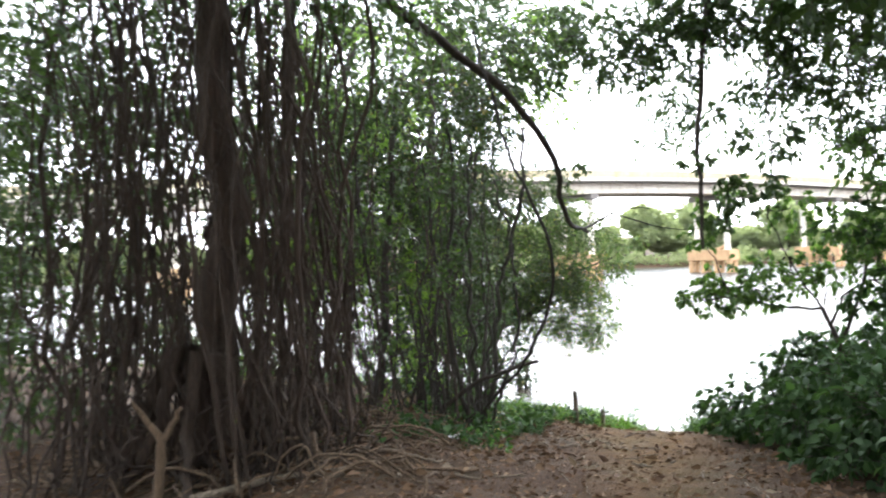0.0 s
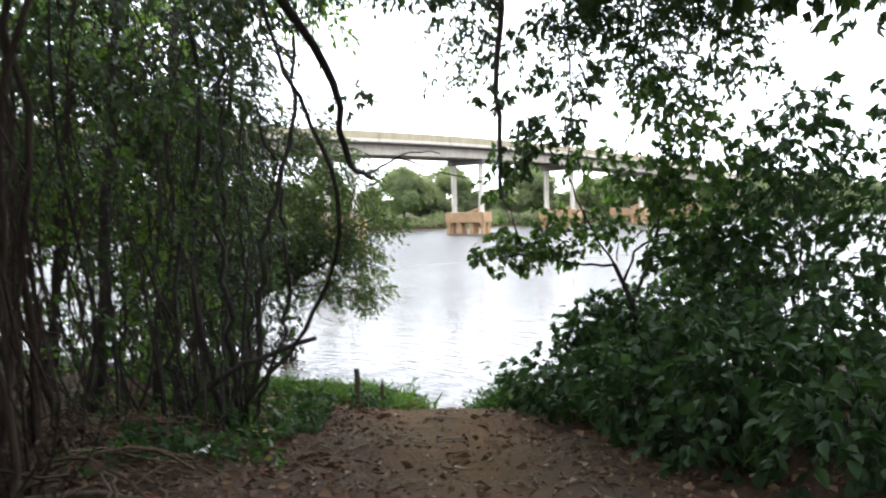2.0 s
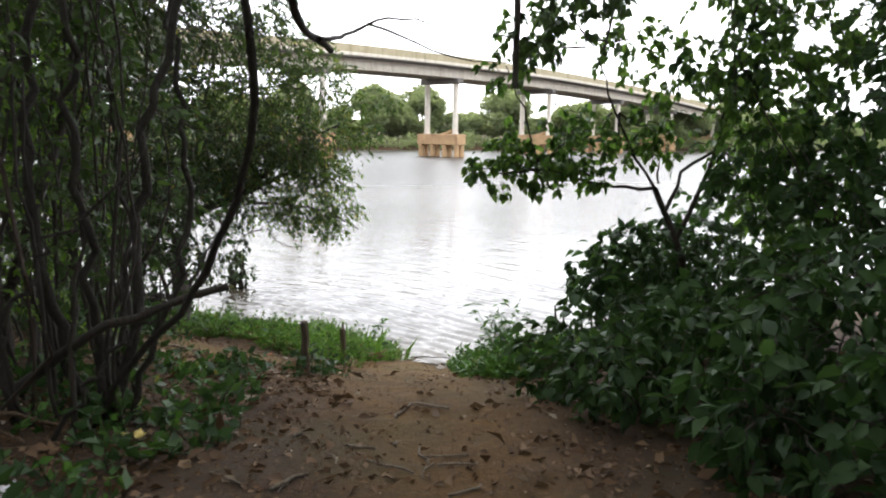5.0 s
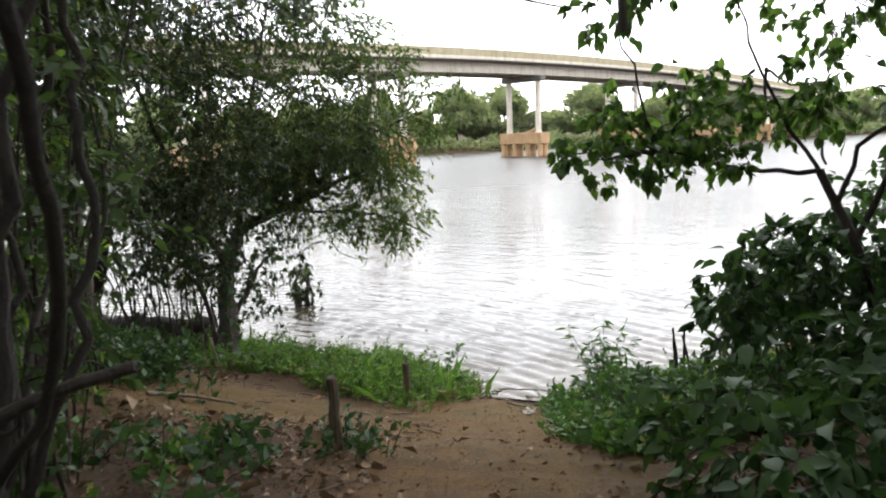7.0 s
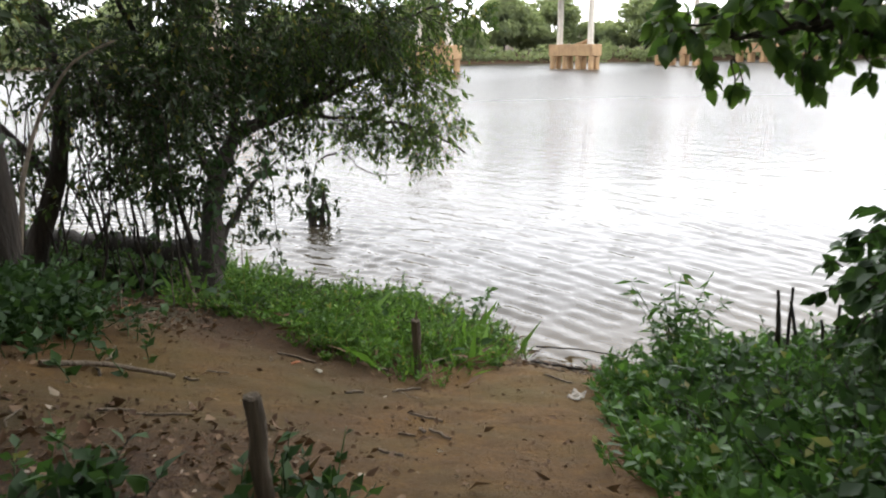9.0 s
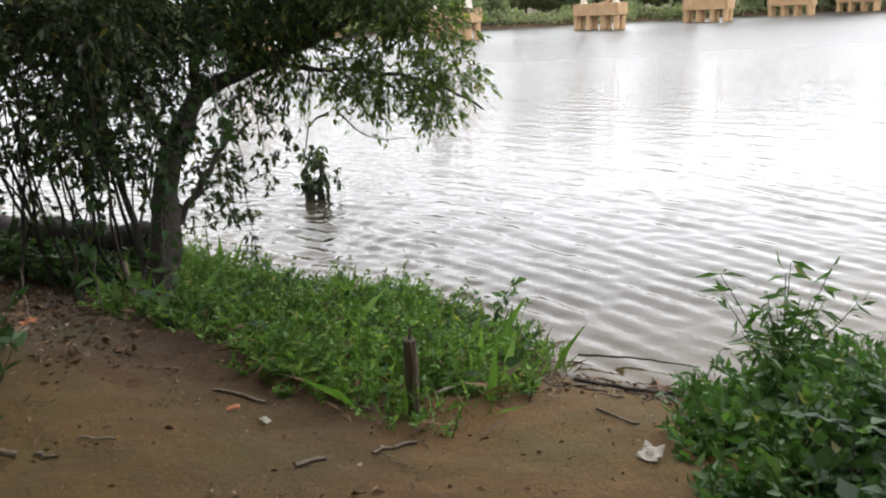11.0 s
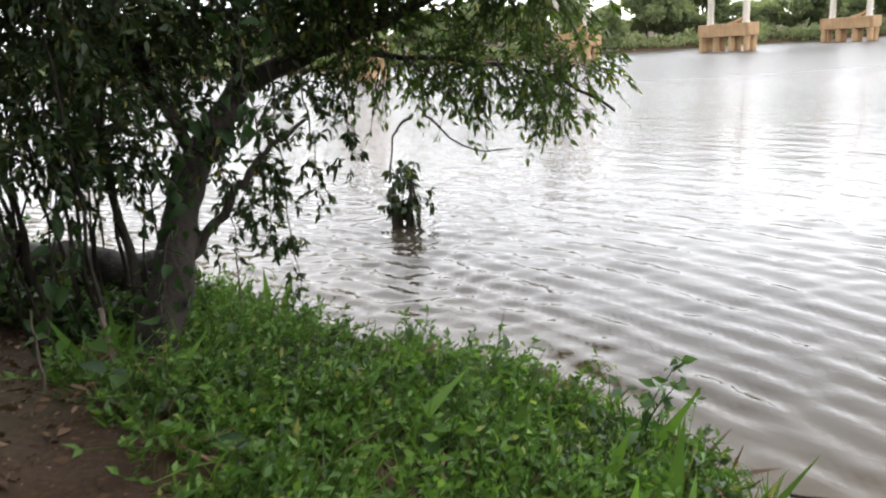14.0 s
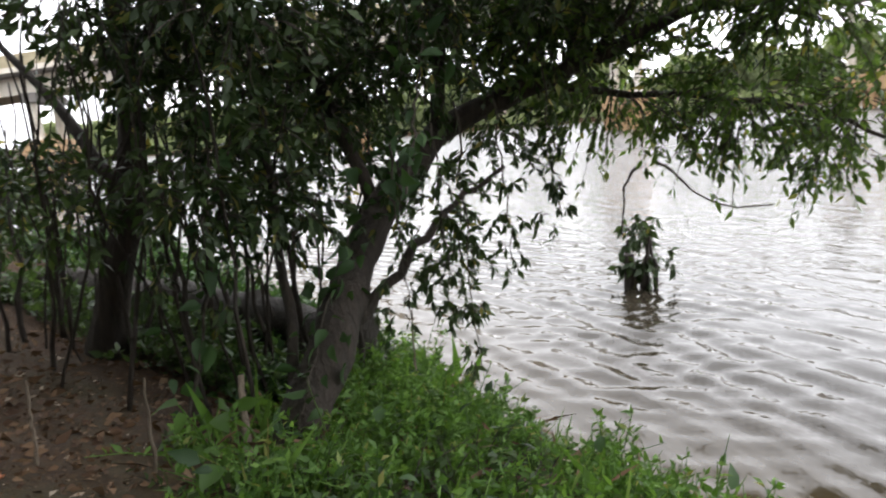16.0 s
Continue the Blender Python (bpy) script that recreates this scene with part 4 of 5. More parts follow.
for pts, r in (([(0.36, 7.25, -0.1), (0.5, 7.3, 0.55), (0.5, 7.35, 1.1), (0.62, 7.4, 1.6), (0.85, 7.5, 2.3), (0.9, 7.7, 3.2)], 0.032),
               ([(0.3, 7.35, -0.1), (0.3, 7.4, 0.5), (0.2, 7.4, 1.2), (0.24, 7.45, 2.0), (0.3, 7.6, 3.0)], 0.028),
               ([(0.42, 7.3, -0.1), (0.62, 7.35, 0.5), (0.74, 7.4, 1.0), (0.72, 7.5, 1.7), (0.55, 7.7, 2.6)], 0.022),
               ([(0.2, 7.5, -0.1), (0.05, 7.5, 0.6), (-0.05, 7.6, 1.3), (0.1, 7.7, 2.4), (0.05, 7.9, 3.4)], 0.034),
               ([(0.35, 7.45, -0.1), (0.45, 7.6, 0.7), (0.38, 7.7, 1.5), (0.45, 7.8, 2.5)], 0.018),
               ([(-0.1, 7.3, -0.1), (-0.2, 7.3, 0.7), (-0.1, 7.4, 1.5), (-0.25, 7.5, 2.8)], 0.026),
               ([(-0.3, 7.0, -0.1), (-0.1, 7.1, 0.5), (0.2, 7.2, 0.95), (0.5, 7.3, 1.2)], 0.016),
               ([(0.1, 7.0, -0.05), (0.3, 7.05, 0.3), (0.6, 7.1, 0.5), (0.7, 7.15, 0.8)], 0.014)):
    part("main_stem", limb(pts, r * 0.9, r * 0.5, 26, 9, 0.022), BARK_BLACK, thicket)
for k in range(14):
    low_tips.append((rng.uniform(-0.6, 0.85), rng.uniform(7.4, 8.2), rng.uniform(1.9, 3.4), rng.uniform(0.2, 0.32)))
for k in range(34):
    x, y = rng.uniform(-0.9, 0.4), rng.uniform(7.1, 8.7)
    d = np.array([rng.normal(-0.1, 0.18), rng.normal(0.1, 0.25), rng.uniform(1.4, 3.2)])
    p = np.array([np.array([x, y, float(ground_z(x, y)) - 0.05]) + d * q for q in np.linspace(0, 1, 8)])
    p[1:] += np.cumsum(rng.normal(size=(7, 3)) * 0.06, 0)
    part("stem", limb(p, rng.choice([0.006, 0.009, 0.012, 0.016]), 0.004, 14, 5, 0.008), BARK, thicket)
    low_tips += [(*(p[q] + rng.normal(size=3) * 0.08), rng.uniform(0.12, 0.22)) for q in (5,)]
for k in range(58):
    x, y = rng.uniform(-2.8, 0.65), rng.uniform(7.6, 11.0)
    if y > 10.2 and x > -0.4:
        x -= 1.2
    if y > 8.2 and x > 0.1:
        x -= 0.5
    z = float(ground_z(x, y)) - 0.05
    d = np.array([rng.normal(0.05, 0.35), rng.normal(0.2, 0.45), rng.uniform(1.2, 4.4)])
    p = np.array([np.array([x, y, z]) + d * q for q in np.linspace(0, 1, 8)])
    p[1:] += np.cumsum(rng.normal(size=(7, 3)) * 0.11, 0)
    part("stem", limb(p, rng.choice([0.007, 0.01, 0.013, 0.018, 0.026]), 0.005, 14, 5, 0.008), BARK, thicket)
    for q in (1, 2, 3, 4, 5, 6, 7):
        if p[q][0] < 0.55 and (q > 2 or rng.uniform() < 0.35) and (p[q][0] > -0.8 or p[q][2] > 1.4 or rng.uniform() < 0.4):
            tips.append((*(p[q] + rng.normal(size=3) * 0.12), rng.uniform(0.16, 0.36)))
tw = Soup()
# same leaves in two tones by position: dark for shade, bright for light
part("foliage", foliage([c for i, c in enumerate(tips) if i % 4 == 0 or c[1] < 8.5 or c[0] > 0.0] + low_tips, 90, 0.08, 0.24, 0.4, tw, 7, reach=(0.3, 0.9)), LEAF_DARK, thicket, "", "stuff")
part("lit_foliage", foliage([c for i, c in enumerate(tips) if i % 4 and c[1] >= 8.5 and c[0] <= 0.0], 160, 0.08, 0.24, 0.4, tw, 7, reach=(0.3, 0.9)), LEAF_GREEN_LIT, thicket, "", "stuff")
# dense crown clumps placed to shade the bank and darken the backdrop
shade = [(rng.uniform(-3.4, 0.2), rng.uniform(10.4, 12.6), rng.uniform(1.7, 3.6), rng.uniform(0.4, 0.65)) for _ in range(38)]
shade += [(rng.uniform(-3.0, 0.6), rng.uniform(7.8, 9.8), rng.uniform(2.4, 4.2), rng.uniform(0.3, 0.5)) for _ in range(17)]
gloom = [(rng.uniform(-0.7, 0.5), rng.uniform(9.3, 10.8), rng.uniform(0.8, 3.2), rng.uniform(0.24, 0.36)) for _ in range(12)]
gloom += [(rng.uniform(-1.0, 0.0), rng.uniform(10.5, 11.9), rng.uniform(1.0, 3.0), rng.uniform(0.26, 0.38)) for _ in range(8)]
part("shaded_foliage", foliage(gloom, 260, 0.08, 0.24, 0.4, tw, 8, reach=(0.3, 0.9)), LEAF_WILLOW_SHADED, thicket, "", "stuff")
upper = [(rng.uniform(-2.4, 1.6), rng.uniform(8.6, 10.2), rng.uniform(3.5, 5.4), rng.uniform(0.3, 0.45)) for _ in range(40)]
part("upper_foliage", foliage(upper, 120, 0.085, 0.24, 0.5, tw, 8, reach=(0.4, 1.0)), LEAF_GREEN_LIT, thicket, "", "stuff")
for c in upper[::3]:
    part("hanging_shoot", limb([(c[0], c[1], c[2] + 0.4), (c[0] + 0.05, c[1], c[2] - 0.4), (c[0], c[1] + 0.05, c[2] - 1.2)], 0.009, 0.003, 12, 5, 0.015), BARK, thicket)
part("crown", foliage(shade, 260, 0.08, 0.24, 0.4, tw, 9, reach=(0.3, 0.9)), LEAF_WILLOW_SHADED, thicket, "", "stuff")
part("twig_growth", tw, BARK_TWIG, thicket, "", "stuff")


# ---- shrubs closing the bank upstream, the tall ones added to block light ----
for x, y, h, r in ((-4.8, 16.2, 0.9, 0.75), (-6.0, 17.2, 1.1, 0.9), (-7.4, 15.6, 2.6, 1.1), (-6.2, 13.2, 3.0, 1.1), (-7.6, 18.6, 1.3, 1.0), (-9.0, 14.0, 3.4, 1.3), (-8.0, 11.0, 3.6, 1.3), (-7.0, 8.8, 3.6, 1.2)):
    z = float(ground_z(x, y))
    t = thing("bank_shrub", "dense green shrub in the row screening light from the bank", "shrub", (x, y, z), "shrubs along the bank")
    cl = [(x + rng.uniform(-0.6, 0.6) * r, y + rng.uniform(-0.6, 0.6) * r, z + q * h, r * rng.uniform(0.55, 0.8)) for q in (0.2, 0.35, 0.5, 0.65, 0.8, 0.95)]
    for c in cl[::2]:
        part("stem", limb([(x, y, z - 0.05), (x * 0.5 + c[0] * 0.5, y * 0.5 + c[1] * 0.5, (z + c[2]) / 2), c[:3]], 0.03, 0.01, 8, 6, 0.02), BARK_TWIG, t)
    tw = Soup()
    part("foliage", foliage(cl, 80, 0.11, 0.28, 0.4, tw, 9), LEAF_WILLOW_SHADED, t, "", "stuff")
    part("twig_growth", tw, BARK_TWIG, t, "", "stuff")


# ---- broad-leaved shrubs on the other side ----
def leaf_mesh():
    q = Soup()
    q.broad(np.zeros((1, 3)), np.array([[1.0, 0, 0]]), 1.0, 0.32)
    me = q.mesh("leaf")
    me.materials.append(LEAF_BROAD)
    return me


LEAF = leaf_mesh()


def shrub(name, label, nodes, clumps, per, leaf, width, mat, droop=0.45, stems_r=0.012, single=0):
    t = thing(name, label, "shrub", nodes[0])
    for x, y, z, r in clumps:
        b = np.array((x, y, z))
        a = min((np.array(n) for n in nodes), key=lambda n: float(np.linalg.norm(n - b)))
        a = a + rng.normal(size=3) * np.array([0.06, 0.06, 0.02])
        mid = a * 0.5 + b * 0.5 + np.array([rng.normal(0, 0.06), rng.normal(0, 0.06), -0.04])
        part("stem", limb([a, mid, b], stems_r, stems_r * 0.35, 9, 6, 0.012), BARK_TWIG, t)
    tw = Soup()
    part("foliage", foliage(clumps, per, leaf, width, droop, tw, 7, fine=True), mat, t, "", "stuff")
    part("twig_growth", tw, BARK_TWIG, t, "", "stuff")
    for k in range(single):
        x, y, z, r = clumps[k % len(clumps)]
        d = Vector(rng.normal(size=3))
        d.z = abs(d.z) * 0.7 + 0.1
        d.normalize()
        at = Vector((x, y, z)) + d * r * rng.uniform(0.75, 1.05) - Vector(nodes[0])
        o = new("leaf", LEAF)
        o.parent = t
        sz = leaf * rng.uniform(0.8, 1.25)
        o.matrix_basis = Matrix.LocRotScale(at, Euler((rng.uniform(-0.5, 0.5), rng.uniform(-0.1, 0.8), math.atan2(d.y, d.x) + rng.uniform(-0.7, 0.7))), (sz, sz, sz))
    return t


shrub("broadleaf_shrub", "dense dark green broad-leaved shrub beside the path", [(3.5, 5.6, -0.1), (3.3, 6.6, -0.2), (4.0, 4.6, 0.0)],
      [(2.95, 5.6, 0.3, 0.38), (3.3, 5.0, 0.45, 0.45), (3.6, 5.8, 0.5, 0.5), (2.95, 6.7, 0.1, 0.36), (3.1, 7.3, 0.0, 0.42), (3.9, 4.8, 0.4, 0.55), (4.2, 6.4, 0.5, 0.6), (3.0, 4.9, 0.15, 0.32),
       (3.5, 6.8, 0.2, 0.5), (4.4, 5.4, 0.6, 0.6), (3.35, 6.2, 0.0, 0.4), (3.3, 4.2, 0.35, 0.42), (3.9, 3.9, 0.5, 0.5), (3.2, 6.0, -0.1, 0.35), (3.3, 7.0, -0.25, 0.35), (3.2, 5.2, 0.0, 0.35)],
      330, 0.1, 0.32, LEAF_BROAD, 0.45, 0.012, 140)
shrub("broadleaf_shrub", "low spreading broad-leaved shrub overhanging the path edge", [(4.6, 9.0, -0.6), (4.3, 8.2, -0.5), (5.2, 9.2, -0.6)],
      [(4.45, 9.4, 0.0, 0.3), (4.6, 9.4, 0.2, 0.33), (4.9, 9.3, 0.25, 0.4), (5.3, 9.2, 0.35, 0.5), (4.7, 8.7, -0.1, 0.45),
       (5.2, 8.4, 0.2, 0.5), (4.6, 8.0, -0.1, 0.45), (5.0, 7.4, 0.4, 0.6), (4.4, 7.4, 0.05, 0.4), (4.9, 9.9, -0.3, 0.4), (5.4, 9.8, 0.1, 0.5), (5.6, 10.4, -0.3, 0.5)],
      270, 0.105, 0.32, LEAF_BROAD, 0.45, 0.012, 100)
sapling = shrub("young_tree", "young broad-leaved tree with a spreading crown over the water",
                [(5.15, 8.7, -0.3), (4.95, 9.17, 0.91), (4.6, 9.25, 0.9), (4.2, 9.3, 1.0), (3.8, 9.3, 1.12), (4.6, 9.35, 1.6), (4.3, 9.3, 2.2), (5.5, 9.0, 1.25), (5.05, 8.93, 0.46), (5.3, 8.7, 1.7)],
                [(4.75, 9.4, 1.25, 0.28), (5.1, 9.3, 1.3, 0.3), (4.4, 9.35, 1.05, 0.2), (3.35, 9.3, 1.05, 0.24), (3.7, 9.3, 1.1, 0.3), (4.1, 9.4, 1.25, 0.33), (4.5, 9.5, 1.45, 0.35), (3.6, 9.4, 1.35, 0.25), (3.3, 9.0, 1.95, 0.26), (3.55, 9.1, 2.25, 0.28), (4.0, 9.3, 1.5, 0.25), (3.2, 9.3, 1.1, 0.2), (3.5, 9.35, 1.14, 0.25), (3.9, 9.35, 1.14, 0.28), (4.25, 9.5, 1.16, 0.3),
                 (4.6, 9.2, 2.3, 0.4), (5.0, 9.0, 2.0, 0.45), (5.6, 8.6, 1.4, 0.55), (5.9, 8.4, 0.8, 0.6), (5.6, 8.2, 2.3, 0.6), (3.9, 9.2, 2.5, 0.3), (4.9, 9.1, 1.5, 0.35), (5.3, 8.8, 2.9, 0.5), (4.7, 7.9, 1.9, 0.4), (5.0, 8.0, 1.6, 0.4), (5.3, 8.2, 2.0, 0.45)],
                230, 0.085, 0.33, LEAF_YOUNG, 0.5, 0.012, 50)
part("trunk", limb([(5.15, 8.7, -0.5), (5.1, 8.8, 0.0), (5.05, 8.93, 0.46), (4.98, 9.1, 0.75), (4.95, 9.17, 0.91)], 0.04, 0.028, 12, 8), BARK, sapling)
part("limb", limb([(4.95, 9.17, 0.91), (4.6, 9.25, 0.9), (4.2, 9.3, 1.0), (3.7, 9.3, 1.12)], 0.02, 0.007, 10, 6, 0.01), BARK, sapling)
part("limb", limb([(4.95, 9.17, 0.91), (4.8, 9.3, 1.2), (4.6, 9.35, 1.6), (4.3, 9.3, 2.2)], 0.016, 0.005, 10, 6, 0.012), BARK, sapling)
part("limb", limb([(5.0, 9.05, 0.7), (5.2, 9.1, 1.1), (5.5, 9.0, 1.3), (5.9, 8.9, 1.25)], 0.02, 0.01, 10, 6, 0.01), BARK, sapling)
part("limb", limb([(5.05, 8.93, 0.46), (5.25, 8.8, 1.0), (5.3, 8.7, 1.7), (5.4, 8.5, 2.5)], 0.025, 0.01, 10, 6, 0.012), BARK, sapling)
shrub("tall_shrub", "tall dark leafy shrub screening the bank", [(6.4, 7.6, -0.1), (5.7, 7.0, -0.1), (6.8, 8.6, -0.2)],
      [(6.3, 8.2, 1.8, 0.7), (6.6, 7.8, 0.9, 0.8), (5.6, 7.6, 0.6, 0.55), (5.3, 7.3, 1.0, 0.5), (7.0, 8.0, 2.6, 0.8), (5.8, 6.6, 0.6, 0.7), (6.6, 6.6, 1.4, 0.8), (5.2, 6.2, 0.7, 0.55), (6.0, 7.4, 2.3, 0.6),
       (7.4, 7.2, 1.8, 0.9), (6.2, 9.2, 0.4, 0.7), (6.8, 9.4, 1.2, 0.8), (6.0, 10.2, -0.2, 0.7), (7.2, 10.5, 0.3, 0.9), (5.0, 5.0, 0.6, 0.6), (5.6, 5.4, 1.2, 0.6), (5.2, 4.0, 0.8, 0.7), (5.6, 7.0, 1.8, 0.5),
       (4.9, 7.9, 1.0, 0.4), (5.4, 8.0, 1.4, 0.4), (6.0, 8.1, 1.2, 0.5), (4.8, 8.1, 2.1, 0.35), (6.6, 8.2, 2.0, 0.5), (5.3, 7.7, 0.9, 0.35), (5.8, 7.9, 1.5, 0.38), (6.4, 7.9, 0.8, 0.4), (6.9, 8.1, 1.5, 0.42), (5.1, 8.2, 1.2, 0.3)],
      100, 0.12, 0.3, LEAF_BROAD)


# ---- hanging leafy vines from the canopy ----
def vine(points, r, clumps, label):
    t = thing("hanging_vine", label, "vine", points[0])
    part("stem", limb(points, r, r * 0.5, 20, 6, 0.015), BARK_TWIG, t)
    tw = Soup()
    part("foliage", foliage(clumps, 230, 0.11, 0.28, 0.6, tw, 8), LEAF_DARK, t, "", "stuff")
    part("twig_growth", tw, BARK_TWIG, t, "", "stuff")


vine([(3.4, 8.7, 6.0), (3.33, 8.6, 4.6), (3.25, 8.6, 3.9), (3.14, 8.6, 3.1), (3.22, 8.6, 2.3), (3.2, 8.6, 1.75)], 0.046,
     [(3.3, 8.7, 4.6, 0.4), (3.2, 8.7, 2.9, 0.2), (3.35, 8.6, 2.2, 0.25), (3.3, 8.8, 3.5, 0.25), (3.6, 8.8, 4.7, 0.4), (2.9, 8.7, 4.5, 0.4), (2.6, 8.8, 3.9, 0.25), (3.6, 8.7, 2.6, 0.2)], "thick vine hanging from the canopy with dark leaves")
vine([(4.3, 8.8, 6.0), (4.25, 8.8, 4.9), (4.15, 8.8, 3.5), (4.2, 8.8, 2.6), (4.1, 8.8, 2.1)], 0.018,
     [(4.2, 8.9, 4.7, 0.45), (4.0, 8.8, 2.6, 0.3), (4.3, 8.8, 3.1, 0.3), (3.8, 8.9, 3.2, 0.25), (4.6, 9.0, 4.4, 0.5), (3.8, 8.8, 2.3, 0.25), (4.0, 8.9, 3.8, 0.3)], "thin vine with sparse dark leaves hanging from the canopy")
vine([(5.6, 9.2, 6.0), (5.5, 9.2, 4.8), (5.4, 9.3, 3.6), (5.3, 9.3, 2.8)], 0.02,
     [(5.5, 9.3, 4.8, 0.5), (5.3, 9.4, 3.6, 0.35), (5.7, 9.3, 3.2, 0.4), (6.2, 9.2, 4.3, 0.5), (5.9, 9.0, 2.8, 0.4), (6.6, 9.0, 3.5, 0.5), (4.9, 9.2, 3.9, 0.3)], "leafy vine hanging at the edge of the canopy")

# ---- weeds along the waterline ----
BED_X = [0.4, 0.6, 0.95, 1.85, 2.4, 2.66, 2.94, 3.5, 3.65]
BED_Y = [13.3, 13.0, 12.65, 11.5, 11.15, 11.1, 11.5, 12.4, 12.55]
bed = thing("bank_weeds", "bright green weeds and grass growing along the waterline", "weeds", (2.0, 13.0, -1.4), "", "stuff")


def weeds(px, py, tall, leaf, width, per, spread=0.35):
    """Leafy upright stalks rooted at the given points."""
    out, st = Soup(), Soup()
    N = len(px)
    base = np.stack([px, py, ground_z(px, py) - 0.02], 1)
    h = tall * rng.uniform(0.45, 1.2, N)
    d = np.stack([rng.normal(0, spread, N), rng.normal(0, spread, N), np.ones(N)], 1)
    v = np.linspace(0, 1, 4)
    P = base[:, None] + d[:, None] * (h[:, None] * v)[..., None]
    P[..., 2] -= (0.25 * h)[:, None] * v ** 2 * np.linalg.norm(d[:, :2], axis=1)[:, None]
    st.tubes(P, np.broadcast_to(np.array([0.004, 0.0035, 0.003, 0.0015]), (N, 4)), 3)
    uu = rng.uniform(0.1, 1.0, (N, per))
    k = np.clip((uu * 3).astype(int), 0, 2)
    w = (uu * 3 - k)[..., None]
    r_ = np.arange(N)[:, None]
    Q = P[r_, k] * (1 - w) + P[r_, k + 1] * w
    D = rng.normal(size=Q.shape)
    D[..., 2] = np.abs(D[..., 2]) * 0.5 + 0.25
    out.leaves(Q.reshape(-1, 3), D.reshape(-1, 3), (leaf * rng.uniform(0.5, 1.3, (N, per))).ravel(), width)
    return out, st


N = 6500
px = rng.uniform(0.4, 3.75, N)
lo, hi = np.interp(px, BED_X, BED_Y), shore(px) - 0.12
py = lo + (hi - lo) * rng.uniform(0, 1, N) ** 0.9 + rng.normal(0, 0.05, N)
ok = (hi > lo) & (py < shore(px) + 0.1) & ((px - 0.68) ** 2 + (py - 13.8) ** 2 > 0.03)
py += 0.12 * np.sin(px * 7.3) * np.exp(-((py - lo) / 0.3) ** 2)
tuft = np.sin(px * 5.1 + 1.7 * np.sin(py * 3.3)) * np.sin(py * 4.7 + 1.3 * np.sin(px * 2.9))
ok &= rng.uniform(-0.9, 0.6, N) < tuft + 0.1
ok &= rng.uniform(0, 1, N) < 0.06 + (py - lo) / 0.75 + 0.4 * tuft
hh = np.clip(0.17 + 0.17 * tuft + rng.normal(0, 0.06, N), 0.04, 0.45)
l1, s1 = weeds(px[ok], py[ok], hh[ok], 0.05, 0.21, 14, 0.55)
part("foliage", l1, LEAF_GRASS, bed)
part("stalk_growth", s1, LEAF_GRASS, bed)
# long grass blades among them
N = 1400
px = rng.uniform(0.4, 3.6, N)
lo, hi = np.interp(px, BED_X, BED_Y) + 0.05, shore(px)
py = lo + (hi - lo) * rng.uniform(0, 1, N)
q = Soup()
D = rng.normal(size=(N, 3)) * 0.5
D[:, 2] = 1
size = np.where(rng.uniform(0, 1, N) < 0.05, 0.36, 0.2) * rng.uniform(0.4, 1.3, N)
q.leaves(np.stack([px, py, ground_z(px, py)], 1), D, size, np.where(size > 0.28, 0.07, 0.035)[:, None])
part("grass_blade_growth", q, LEAF_GRASS, bed)
N = 420
px = rng.uniform(0.4, 3.6, N)
lo, hi = np.interp(px, BED_X, BED_Y) - 0.1, shore(px) + 0.05
py = lo + (hi - lo) * rng.uniform(0, 1, N)
q = Soup()
D = rng.normal(size=(N, 3))
D[:, 2] = np.abs(D[:, 2]) * 0.4
q.leaves(np.stack([px, py, ground_z(px, py) + rng.uniform(0, 0.12, N)], 1), D, rng.uniform(0.06, 0.28, N), 0.05)
part("dead_straw", q, LEAF_DRY, bed)
N = 70
px = rng.uniform(0.5, 3.4, N)
lo, hi = np.interp(px, BED_X, BED_Y) + 0.1, shore(px) - 0.1
py = lo + (hi - lo) * rng.uniform(0, 1, N)
q = Soup()
D = rng.normal(size=(N, 3))
D[:, 2] = 0.5
q.broad(np.stack([px, py, ground_z(px, py) + rng.uniform(0.08, 0.24, N)], 1), D, rng.uniform(0.06, 0.12, N), 0.28)
part("broad_leaf_growth", q, LEAF_BROAD, bed)
N = 420
px = np.concatenate([rng.normal(2.75, 0.28, N // 2), rng.normal(1.5, 0.5, N // 2)])
py = np.concatenate([rng.normal(12.55, 0.22, N // 2), rng.normal(13.3, 0.4, N // 2)])
ok = (py < shore(px) - 0.1) & (py > np.interp(px, BED_X, BED_Y) + 0.1)
l1, s1 = weeds(px[ok], py[ok], np.full(ok.sum(), 0.24), 0.05, 0.26, 9, 0.6)
part("dark_foliage", l1, LEAF_DARK, bed)
part("stem_growth", s1, BARK_TWIG, bed)

bed2 = thing("bank_weeds", "green weeds and creeping plants at the foot of the shrubs", "weeds", (4.0, 10.5, -1.2), "", "stuff")
N = 5200
py = rng.uniform(8.3, 12.1, N)
edge = np.interp(py, [8.3, 9.1, 10.77, 12.0], [3.1, 3.15, 3.6, 4.3])
px = edge + rng.uniform(0, 1, N) ** 1.3 * np.interp(py, [8.3, 12], [1.6, 3.2]) + rng.normal(0, 0.06, N)
tuft = np.sin(px * 4.3 + 1.9 * np.sin(py * 2.7)) * np.sin(py * 5.1 + 1.1 * np.sin(px * 3.7))
ok = (py < shore(px) - 0.02) & (rng.uniform(-0.9, 0.7, N) < tuft - 0.05)
l1, s1 = weeds(px[ok], py[ok], np.clip(0.17 + 0.2 * tuft[ok], 0.05, 0.45), 0.07, 0.24, 8, 0.5)
part("foliage", l1, LEAF_BANK, bed2)
part("stalk_growth", s1, LEAF_GRASS, bed2)
N = 700
